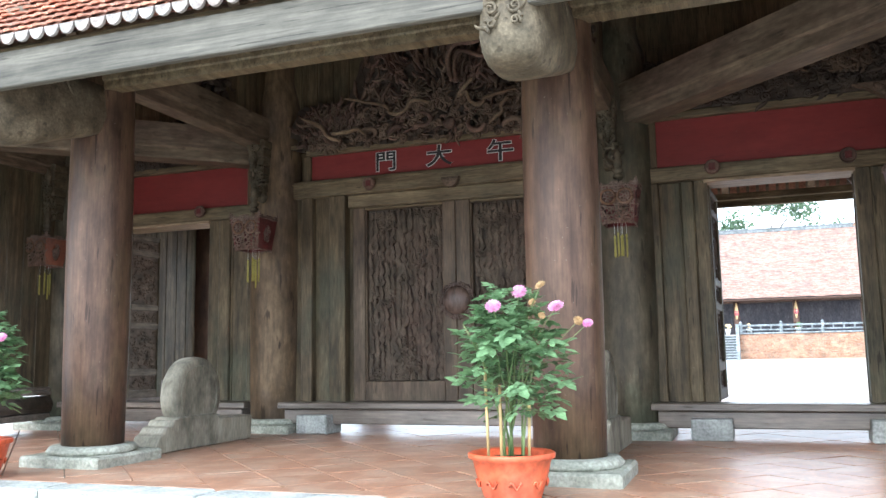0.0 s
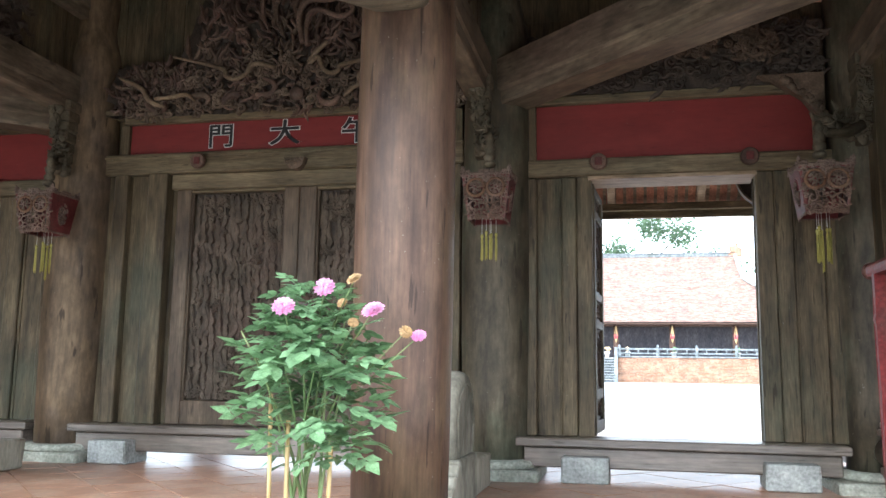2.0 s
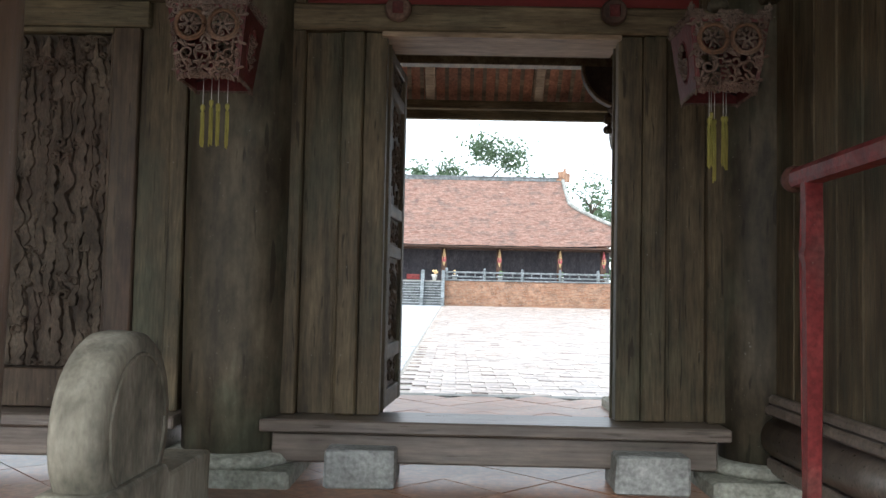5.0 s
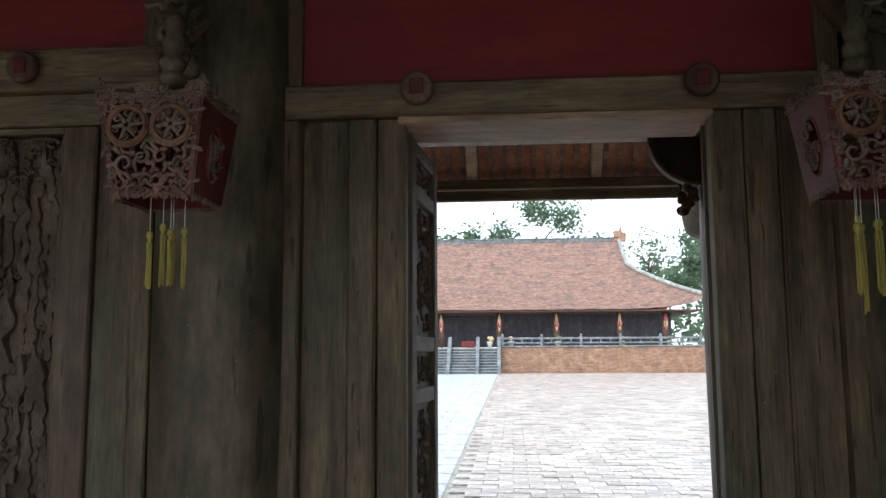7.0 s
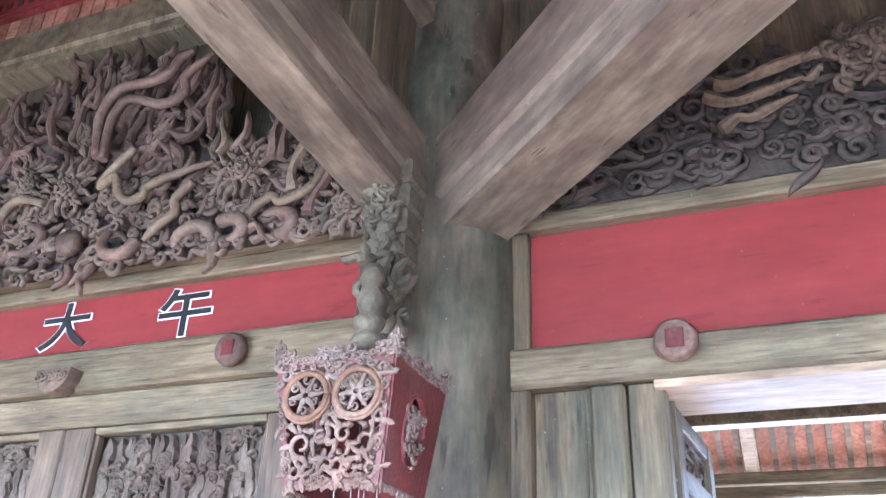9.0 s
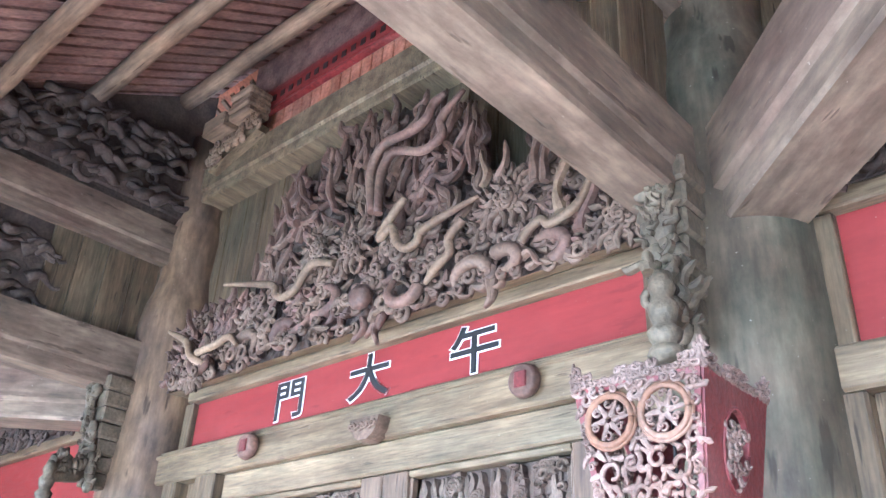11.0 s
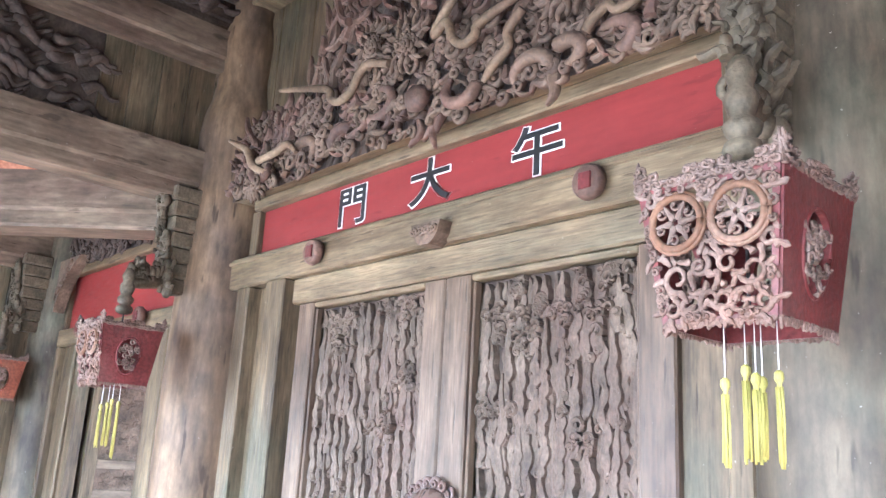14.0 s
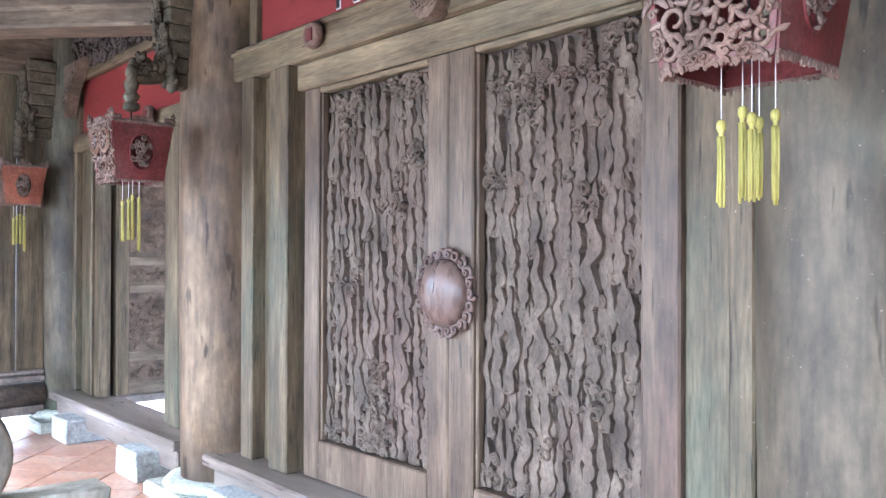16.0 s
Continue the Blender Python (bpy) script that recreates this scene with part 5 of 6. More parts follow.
            tube(bm, [(ax, ay, top - 0.025), (ax + 0.001, ay, top - 0.5 * end), (ax + 0.0015 * math.cos(j + k), ay + 0.002 * math.sin(2.0 * j + k), top - end)], 0.0036, 5)
        part("tassel", bm, TASSEL, cord, "long yellow tassel")
    bm = bmesh.new()
    tube(bm, [(0, 0, 0.64), (0, 0, 0.02)], 0.005, 6)
    part("rod", bm, INK, L, "thin dark hanging rod")
    for ex, ey in ((1, 1), (1, -1)):
        bm = bmesh.new()
        tube(bm, [(-0.13 * ex, -0.13 * ey, 0.045), (0.13 * ex, 0.13 * ey, 0.045)], 0.006, 6)
        part("cross_bar", bm, red, L)
    return L


for x, y in ((-0.955, 7.9), (1.46, 7.98), (-4.92, 7.98), (-8.0, 8.15)):
    lantern(x, y, 1.99)


# ---- drum stones ----
def drum_stone(x, y):
    d = thing("drum_stone", (x, y, 0), "carved grey stone drum on a scrolled block base", "drum stone", "drum stones beside the gate")
    bm = bmesh.new()
    prism(bm, [(0.2, 0.0), (1.5, 0.0), (1.52, 0.24), (0.95, 0.25), (0.9, 0.3), (0.3, 0.3)], -0.13, 0.13)
    bmesh.ops.rotate(bm, verts=bm.verts, matrix=Matrix.Rotation(radians(90), 3, "Z"))
    bmesh.ops.bevel(bm, geom=list(bm.edges), offset=0.012, segments=1, affect="EDGES")
    part("block", bm, DRUM, d)
    bm = bmesh.new()
    prism(bm, [(0.0, 0.0), (0.28, 0.0), (0.32, 0.28), (0.24, 0.28), (0.2, 0.225), (0.13, 0.22), (0.1, 0.17), (0.04, 0.15), (0.0, 0.08)], -0.14, 0.14)
    bmesh.ops.rotate(bm, verts=bm.verts, matrix=Matrix.Rotation(radians(90), 3, "Z"))
    bmesh.ops.bevel(bm, geom=list(bm.edges), offset=0.01, segments=1, affect="EDGES")
    part("scroll_foot", bm, DRUM, d, "stepped scroll foot")
    bm = bmesh.new()
    lathe(bm, [(0.3, -0.096), (0.335, -0.094), (0.355, -0.075), (0.362, -0.03), (0.362, 0.03), (0.355, 0.075), (0.335, 0.094), (0.3, 0.096)], 40)
    bmesh.ops.rotate(bm, verts=bm.verts, matrix=Matrix.Rotation(radians(90), 3, "Y"))
    bmesh.ops.translate(bm, verts=bm.verts, vec=(0, 0.66, 0.485))
    disc = part("drum", bm, DRUM, d, "worn round stone drum")
    for s in (-1, 1):
        bm = bmesh.new()
        n = 32
        tube(bm, [(s * 0.098, 0.66 + 0.275 * math.cos(2 * math.pi * k / n), 0.485 + 0.275 * math.sin(2 * math.pi * k / n)) for k in range(n + 1)], 0.008, 5)
        part("ridge", bm, DRUM, disc)
    return d


drum_stone(-1.08, 6.5)
drum_stone(-4.96, 6.33)


# ---- flower pots ----
LEAF_ME = []
for k in range(4):
    rnd = random.Random(70 + k)
    bm = bmesh.new()
    for bx, by, ang, ln in ((0, 0.45, 0.0, 0.5), (0, 0.34, 0.95, 0.4), (0, 0.34, -0.95, 0.4), (0, 0.1, 1.15, 0.34), (0, 0.1, -1.15, 0.34)):
        ang += rnd.uniform(-0.15, 0.15)
        ca, sa, tip = math.cos(ang), math.sin(ang), rnd.uniform(-0.2, 0.05)
        prev = None
        for s, w in ((0.0, 0.02), (0.18, 0.22), (0.42, 0.31), (0.68, 0.22), (0.86, 0.1), (1.0, 0.0)):
            w *= 1 + 0.15 * math.sin(11 * s + k)
            cur = []
            for e in (-1, 0, 1):
                u, v = e * w * ln, s * ln
                cur.append(bm.verts.new((bx + u * ca + v * sa, by + v * ca - u * sa, -0.1 * by * by + tip * s * s * ln + 0.16 * abs(e) * w * ln)))
            if prev:
                for a in (0, 1):
                    bm.faces.new((prev[a], prev[a + 1], cur[a + 1], cur[a])).smooth = True
            prev = cur
    tube(bm, [(0, -0.25, -0.03), (0, 0.1, 0.0), (0, 0.5, -0.03)], [0.012, 0.01, 0.006], 4)
    LEAF_ME.append(mesh_of("leaf", bm, LEAF))


def flower(parent, p, r, tilt, mat_, name, label, rnd):
    bm = bmesh.new()
    for ring in range(6):
        n, rr = 15 - ring * 2, r * (1 - 0.15 * ring) * rnd.uniform(0.95, 1.05)
        for i in range(n):
            a = 2 * math.pi * (i + 0.5 * (ring % 2)) / n + rnd.uniform(-0.1, 0.1)
            up = 0.1 + 0.24 * ring
            ex, ey = math.cos(a), math.sin(a)
            w = rr * 0.24
            q = [(0.12 * rr * ex, 0.12 * rr * ey, 0.0 + 0.1 * r * ring), (0.7 * rr * ex - w * ey, 0.7 * rr * ey + w * ex, rr * up * 0.8 + 0.06 * r), (rr * ex, rr * ey, rr * up), (0.7 * rr * ex + w * ey, 0.7 * rr * ey - w * ex, rr * up * 0.8 + 0.06 * r)]
            bm.faces.new([bm.verts.new(v) for v in q])
    bmesh.ops.transform(bm, matrix=Matrix.Translation(p) @ Euler(tilt).to_matrix().to_4x4(), verts=bm.verts)
    return part(name, bm, mat_, parent, label)


def potted_dahlia(x, y, seed, blooms, label):
    d = thing("potted_dahlia", (x, y, 0), label, "potted plant", "potted dahlias on the platform edge")
    rnd = random.Random(seed)
    bm = bmesh.new()
    lathe(bm, [(0.14, 0.0), (0.16, 0.02), (0.205, 0.16), (0.222, 0.235), (0.245, 0.245), (0.248, 0.268), (0.238, 0.275), (0.215, 0.262), (0.2, 0.22)], 40)
    pot = part("pot", bm, POT, d, "orange plastic pot with a rolled rim")
    for i in range(9):
        a = 2 * math.pi * i / 9
        bm = bmesh.new()
        tube(bm, [((0.196 + 0.006 * math.sin(k)) * math.cos(a + 0.05 * k), (0.196 + 0.006 * math.sin(k)) * math.sin(a + 0.05 * k), 0.11 + 0.02 * math.sin(k * 1.1)) for k in range(8)], 0.007, 5)
        part("relief", bm, POT, pot, "moulded wave")
    bm = bmesh.new()
    lathe(bm, [(0.2, 0.222), (0.15, 0.24), (0.05, 0.245), (0.001, 0.25)], 20)
    part("soil", bm, SOIL, d, "dark potting soil")
    stems = []
    for i in range(11):
        a, r = rnd.uniform(0, 6.3), rnd.uniform(0.01, 0.1)
        b = (r * math.cos(a), r * math.sin(a), 0.24)
        top = (rnd.uniform(-0.24, 0.24), rnd.uniform(-0.18, 0.18), rnd.uniform(0.85, 1.08))
        pts = [tuple(b[j] + (top[j] - b[j]) * s ** (1.6 if j < 2 else 1) for j in range(3)) for s in [k / 6 for k in range(7)]]
        bm = bmesh.new()
        tube(bm, pts, [0.008 - 0.0008 * k for k in range(7)], 6)
        part("stem", bm, STEM, d)
        stems.append(pts)
    for i, (sx, sy) in enumerate(((-0.12, -0.05), (-0.03, -0.1), (0.1, 0.0))):
        bm = bmesh.new()
        tube(bm, [(sx, sy, 0.2), (sx * 1.1, sy, 0.75 - 0.1 * i)], 0.009, 7)
        part("stake", bm, CANE, d, "thin bamboo stake")
    n = 300
    for i in range(n):
        # leaves thin out downward and bulge in the middle
        z = 0.5 + 0.68 * (i / n) ** 0.74 + rnd.uniform(-0.04, 0.04)
        width = 0.26 * math.sin(math.pi * min(1, max(0.06, (z - 0.26) / 1.0))) ** 0.6
        a, q = rnd.uniform(0, 6.3), width * math.sqrt(rnd.uniform(0.08, 1))
        o = new("leaf", LEAF_ME[i % 4])
        o.parent = d
        size = rnd.uniform(0.13, 0.2) * (0.72 if z > 1.02 else 1)
        o.location = (q * math.cos(a) + 0.01, 0.75 * q * math.sin(a), z)
        o.rotation_euler = (rnd.uniform(-0.55, 0.5), rnd.uniform(-0.45, 0.45), a - math.pi / 2 + rnd.gauss(0, 0.6))
        o.scale = (size, size, size)
    for px, pz, r, dead, py in blooms:
        bm = bmesh.new()
        tube(bm, [(px * 0.5, py * 0.5, pz - 0.2), (px * 0.8, py * 0.8, pz - 0.08), (px, py, pz)], 0.0028, 5)
        part("stem", bm, STEM, d)
        f = flower(d, (px, py, pz), r, (rnd.uniform(0.7, 1.3), 0, rnd.uniform(-0.5, 0.5)), WITHER if dead else PETAL, "flower", "withered brown bloom" if dead else "pink many-petalled bloom", rnd)


potted_dahlia(-1.2, 4.83, 4, [(0.09, 1.17, 0.049, 0, -0.08), (-0.03, 1.085, 0.048, 0, -0.2), (0.31, 1.075, 0.048, 0, -0.13), (0.45, 0.985, 0.036, 0, 0.04), (0.22, 1.2, 0.034, 1, -0.1), (0.16, 1.11, 0.025, 1, -0.06), (0.22, 1.03, 0.025, 1, -0.1), (0.4, 1.0, 0.03, 1, 0.02)], "leafy pink dahlia in an orange pot on the platform edge")
potted_dahlia(-5.22, 4.83, 9, [(0.28, 1.0, 0.045, 0, -0.08), (-0.1, 1.15, 0.045, 0, -0.06)], "leafy dahlia in an orange pot beside a column")


# ---- red stand ----
def red_stand(x):
    s = thing("red_stand", (x, 0, 0), "worn red wooden stand with a straight knobbed top rail", "stand")
    FAR, NEAR = 7.27, 6.48
    for y in (FAR, NEAR):
        bm = bmesh.new()
        prism(bm, [(-0.026, 0.06), (0.026, 0.06), (0.03, 1.16), (0.042, 1.2), (0.03, 1.24), (0.036, 1.5), (-0.036, 1.5), (-0.03, 1.24), (-0.042, 1.2), (-0.03, 1.16)], y - 0.03, y + 0.03)
        bmesh.ops.bevel(bm, geom=list(bm.edges), offset=0.006, segments=1, affect="EDGES")
        part("post", bm, RED_OLD, s, "square red post with a carved collar")
        part("foot", B(-0.2, 0.2, y - 0.045, y + 0.045, 0.0, 0.07, 0.015), RED_OLD, s)
    bm = bmesh.new()
    prism(bm, [(-0.034, 1.48), (0.034, 1.48), (0.042, 1.5), (0.042, 1.535), (0.03, 1.555), (-0.03, 1.555), (-0.042, 1.535), (-0.042, 1.5)], NEAR - 0.12, FAR + 0.12)
    part("top_rail", bm, RED_OLD, s, "straight top rail with worn edges")
    for y, out in ((FAR + 0.12, 1), (NEAR - 0.12, -1)):
        bm = bmesh.new()
        lathe(bm, [(0.03, 0.0), (0.052, 0.012), (0.058, 0.04), (0.05, 0.068), (0.025, 0.08)], 18)
        bmesh.ops.rotate(bm, verts=bm.verts, matrix=Matrix.Rotation(radians(-90 * out), 3, "X"))
        bmesh.ops.translate(bm, verts=bm.verts, vec=(0, y, 1.518))
        part("knob", bm, KNOB_RED, s, "rounded dark worn knob")
    part("lower_rail", B(-0.022, 0.022, NEAR + 0.032, FAR - 0.032, 0.2, 0.25, 0.006), RED_OLD, s)


red_stand(1.61)


# ---- carved beam ends over the outer columns ----
def beam_end(x, y, sgn):
    b = thing("beam_end", (x, y, 0), "rounded carved beam end over a column", "beam end", "carved beam ends")
    bm = bmesh.new()
    k = sgn
    rings = []
    for z, front, back, w in ((2.43, 1.22, 1.02, 0.07), (2.445, 1.29, 0.9, 0.115), (2.475, 1.33, 0.8, 0.145), (2.53, 1.365, 0.65, 0.165), (2.6, 1.385, 0.45, 0.18), (2.7, 1.39, 0.15, 0.185), (2.85, 1.385, 0.0, 0.185), (2.98, 1.37, 0.0, 0.175), (3.1, 0.9, 0.0, 0.15)):
        front, back = (front, back) if k > 0 else (front * 0.7, back * 0.7)
        mid, half = (front + back) / 2, (front - back) / 2
        ring = []
        for i in range(28):
            a = 2 * math.pi * i / 28
            c_, s_ = math.cos(a), math.sin(a)
            w_ = w * 1.14
            ring.append(bm.verts.new((w_ * math.copysign(abs(c_) ** 0.6, c_), -k * (mid + half * math.copysign(abs(s_) ** 0.6, s_)), z)))
        rings.append(ring)
    for p, q in zip(rings, rings[1:]):
        for i in range(28):
            bm.faces.new((p[i], p[(i + 1) % 28], q[(i + 1) % 28], q[i])).smooth = True
    bm.faces.new(rings[0])
    bm.faces.new(rings[-1][::-1])
    part("block", bm, BEIGE, b)
    rnd = random.Random(8)
    bm = bmesh.new()
    reach = 1.0 if k > 0 else 0.7
    for z, f, r in ((2.86, 1.39, 0.05), (2.78, 1.395, 0.04), (2.7, 1.395, 0.04), (2.62, 1.39, 0.03)):
        for s in (-1, 1):
            curl(bm, (s * 0.07, -k * f * reach, z), r, rnd, 0.011)
    for j in range(12):
        x_, z_ = rnd.uniform(-0.12, 0.12), rnd.uniform(2.55, 2.86)
        tongue(bm, waving(rnd, x_, z_, rnd.uniform(0.5, 2.6), 0.1, 0.014, 0.9, 8), 0.014, -k * 1.385 * reach, 0.022)
    for s in (-1, 1):
        for j in range(4):
            tube(bm, [(s * (0.2 - 0.008 * m), -k * reach * (1.24 - 0.2 * j - 0.05 * m), 2.94 - 0.075 * m + 0.03 * j) for m in range(5)], [0.012, 0.018, 0.018, 0.016, 0.006], 6)
    part("relief", bm, BEIGE, b, "carved scroll relief")


for x in COLS:
    beam_end(x + 0.08, 5.78, 1)
    beam_end(x, YB, -1)

# carved scroll at the end of the purlin over the gate
for x, sg in ((-4.6, 1), (-1.6, -1)):
    b = thing("purlin_bracket", (x, 8.44, 4.88), "pale carved scroll bracket at the purlin end", "bracket", "purlin brackets")
    rnd = random.Random(60)
    bm = bmesh.new()
    prism(bm, [(-0.1, -0.05), (0.45 * sg, 0.08), (0.45 * sg, 0.14), (-0.1, 0.14)][::sg], 0.0, 0.1)
    part("block", bm, WOOD_X, b)
    bm = bmesh.new()
    for k in range(60):
        u = rnd.random()
        p = (sg * (-0.08 + 0.6 * u), -0.03, 0.03 + 0.09 * u + rnd.uniform(-0.075, 0.075))
        if k % 2:
            curl(bm, p, rnd.uniform(0.022, 0.04), rnd, 0.013)
        else:
            lump(bm, p, rnd.uniform(0.02, 0.034), rnd, 7)
    tagged(part("scroll_work", bm, POLE, b), kind="stuff")
    part("cap", B(sg * 0.02 - 0.13, sg * 0.02 + 0.13, -0.1, 0.1, 0.2, 0.33, 0.01), POLE, b, "plain squared bearing block")
    for k in range(4):
        part("band", B(sg * 0.34 - 0.12 - 0.006 * (k % 2), sg * 0.34 + 0.12 + 0.006 * (k % 2), -0.1 - 0.012 * (k % 2), 0.08, 0.19 + 0.055 * k, 0.243 + 0.055 * k, 0.012), POLE, b, "ribbed bearing block")

# carved bracket at the outer end of each side bay's red board
for x, sg in ((COLS[3] - 0.3, -1), (COLS[0] + 0.3, 1)):
    bm = bmesh.new()
    prism(bm, [(0, 0), (sg * 0.05, 0.1), (sg * 0.16, 0.26), (sg * 0.36, 0.4), (sg * 0.5, 0.46), (0, 0.46)][::sg], -0.05, 0.05)
    rnd = random.Random(91)
    for k in range(16):
        lump(bm, (sg * 0.02 * k, -0.05, 0.12 + 0.018 * k + rnd.uniform(0, 0.05)), rnd.uniform(0.02, 0.035), rnd, 7)
    solid("corner_bracket", bm, CARVED, "curved carved corner bracket beside a red board", "bracket", (x, 8.53, 2.78), group="corner brackets")


# quarter-round bracket with a carved drop, beside the rear outer columns
for x, sg in ((COLS[3] - 0.22, -1), (COLS[0] + 0.22, 1)):
    b = thing("eave_bracket", (x, YB, 0), "quarter-round wooden bracket with a carved drop beside a rear column", "bracket", "rear eave brackets")
    arc = [(sg * 0.38 * math.sin(math.pi / 2 * k / 8), 3.1 - 0.37 * math.cos(math.pi / 2 * k / 8)) for k in range(9)]
    bm = bmesh.new()
    prism(bm, ([(0.0, 3.1)] + arc)[::sg], -0.06, 0.06)
    part("block", bm, CARVED_DARK, b)
    bm = bmesh.new()
    tube(bm, [(px, -0.07, pz) for px, pz in arc], 0.016, 8)
    part("moulding", bm, POLE, b, "pale curved edge moulding")
    bm = bmesh.new()
    rnd = random.Random(77)
    for k in range(16):
        lump(bm, (sg * rnd.uniform(0.03, 0.15), rnd.uniform(-0.07, 0.02), 2.52 + 0.013 * k), rnd.uniform(0.03, 0.045), rnd, 9)
    tagged(part("drop", bm, CARVED, b, "carved hanging drop"), kind="stuff")

# ---- the far hall across the courtyard ----
PX0, PX1 = -24.5, 12.5
TER_Z, TER_Y = 1.85, 57.0
hall = thing("far_hall", (0, 0, 0), "long low old hall with a hipped red tile roof", "hall")
# roof: stepped courses, a straight ridge, a drop at the ridge ends and flared corners
def hall_roof_point(u, s):
    """u runs along the eave from -1 to 1, s from eave 0 to ridge 1."""
    mid, half = (PX0 + PX1) / 2, (PX1 - PX0) / 2 + 0.2
    inset = 4.4 * min(1, s / 0.62) if s < 0.62 else 4.4 + 0.25 * (s - 0.62) / 0.38
    x = mid + u * (half - inset)
    y = 59.6 + 6.4 * s
    z = 4.2 + 5.3 * (0.78 * s + 0.22 * s * s) + 0.75 * (abs(u) ** 14) * (1 - s) ** 2
    return x, y, z


bm = bmesh.new()
rows, cols = 56, 90
rnd = random.Random(19)
for side in (0, 1):
    grid = []
    for r in range(rows * 2):
        s = (r // 2 + (0 if r % 2 == 0 else 0.96)) / rows
        line = []
        for c in range(cols + 1):
            x, y, z = hall_roof_point(-1 + 2 * c / cols, s)
            z += (0.035 if r % 2 == 0 else 0.0) + rnd.uniform(-0.02, 0.02)
            line.append(bm.verts.new((x, 132 - y if side else y, z)))
        grid.append(line)
    for a, b in zip(grid, grid[1:]):
        for c in range(cols):
            bm.faces.new((a[c], a[c + 1], b[c + 1], b[c]))
for su in (-1, 1):
    e = [hall_roof_point(su, k / 12) for k in range(13)]
    f = [bm.verts.new(p) for p in e]
    g = [bm.verts.new((p[0], 132 - p[1], p[2])) for p in e]
    for k in range(12):
        bm.faces.new((f[k], f[k + 1], g[k + 1], g[k]))
roof_far = part("roof", bm, FAR_ROOF, hall, "mottled red tile roof")
part("soffit", B(PX0, PX1, 59.7, 72.2, 4.1, 4.18), FAR_WOOD, hall)
bm = bmesh.new()
xe = hall_roof_point(1, 1)[0]
xs0 = hall_roof_point(-1, 1)[0]
box(bm, xs0, xe, 65.85, 66.15, 9.4, 9.62, 0.03)
box(bm, xs0, xe, 65.8, 66.2, 9.62, 9.72, 0.02)
part("ridge", bm, FAR_STONE, roof_far, "mortared ridge")
for su in (-1, 1):
    bm = bmesh.new()
    pts = [Vector(hall_roof_point(su, 1 - k / 14)) + Vector((0, 0, 0.12)) for k in range(15)]
    pts.append(pts[-1] + Vector((su * 0.4, -0.2, 0.25)))
    tube(bm, pts, 0.15, 6)
    part("hip", bm, STONE, roof_far, "pale mortared hip ridge")
    x = xe if su > 0 else xs0
    bm = bmesh.new()
    prism(bm, [(x - 0.5, 9.5), (x + 0.5, 9.4), (x + 0.55, 9.95), (x + 0.25, 10.1), (x + 0.2, 10.5), (x, 10.2), (x - 0.35, 10.15), (x - 0.3, 9.8)], 65.8, 66.2)
    part("finial", bm, BRICK, roof_far, "weathered ridge-end finial")
# wall and doors are coloured as dim as the shaded porch looks
part("wall", B(PX0 + 2, PX1 - 2.2, 64.0, 64.3, TER_Z, 4.6), DARK_BLUE, hall, "dark panelled wall with the eave shade in its colour")
for i in range(14):
    x = PX0 + 2.4 + i * 2.4
    part("door", B(x, x + 2.1, 63.93, 64.0, TER_Z + 0.1, 4.2, 0.01), DARK_BLUE, hall, "panelled door in the same shaded dark tone")
COLX = [10.25, 7.3, 3.2, -0.55] + [-4.4 - 3.85 * k for k in range(5)]
for k, x in enumerate(COLX):
    bm = bmesh.new()
    lathe(bm, [(0.19, TER_Z), (0.2, 3.0), (0.19, 4.2)], 14, x, 61.0)
    part("column", bm, FAR_WOOD, hall)
part("eave_beam", B(PX0 + 1, PX1 - 1, 60.9, 61.1, 4.0, 4.16), FAR_WOOD, hall)
for k, x in enumerate(COLX[:6]):
    fl = thing("flag", (x, 60.72, 0), "furled flag hanging on a hall column", "flag", "flags on the hall columns")
    bm = bmesh.new()
    lathe(bm, [(0.03, 4.0), (0.07, 3.8), (0.15, 3.35), (0.1, 3.1), (0.02, 2.85)][::-1], 7)
    part("cloth", bm, FLAG_R if k == 0 else FLAG_Y, fl, "yellow and red furled cloth")
    bm = bmesh.new()
    tube(bm, [(0.06, 0.12, 4.1), (0.0, -0.02, 3.9), (-0.05, -0.16, 3.2)], 0.025, 5)
    part("pole", bm, FAR_WOOD, fl)
    bm = bmesh.new()
    lathe(bm, [(0.112, 3.12), (0.152, 3.3), (0.14, 3.45)], 7)
    part("stripe", bm, FLAG_Y if k == 0 else FLAG_R, fl, "red stripe")

# terrace with its brick face, balustrade and stairs
terrace = thing("terrace", (0, 0, 0), "raised terrace with an old brick face and stone rail", "terrace", kind="structure")
part("core", B(-30, 14.5, TER_Y + 0.13, 76, 0.1, TER_Z - 0.06), EARTH, terrace)
part("coping", B(-0.42, 14.6, TER_Y - 0.08, TER_Y + 0.5, TER_Z - 0.058, TER_Z + 0.04, 0.02), FAR_STONE, terrace, "pale stone coping")
part("coping", B(-30, -8.4, TER_Y - 0.08, TER_Y + 0.5, TER_Z - 0.058, TER_Z + 0.04, 0.02), FAR_STONE, terrace, "pale stone coping")
rnd = random.Random(77)
bm = bmesh.new()
courses = 19
for r in range(courses):
    z = 0.13 + r * 0.0875
    x = -0.42 - rnd.random() * 0.2
    while x < 14.5:
        w = rnd.uniform(0.22, 0.3)
        y = TER_Y + rnd.uniform(-0.012, 0.012)
        box(bm, max(x, -0.42), min(x + w - 0.015, 14.5), y, TER_Y + 0.12, z, z + 0.075)
        x += w
tagged(part("bricks", bm, BRICK, terrace, "stained orange brick courses"), kind="stuff")
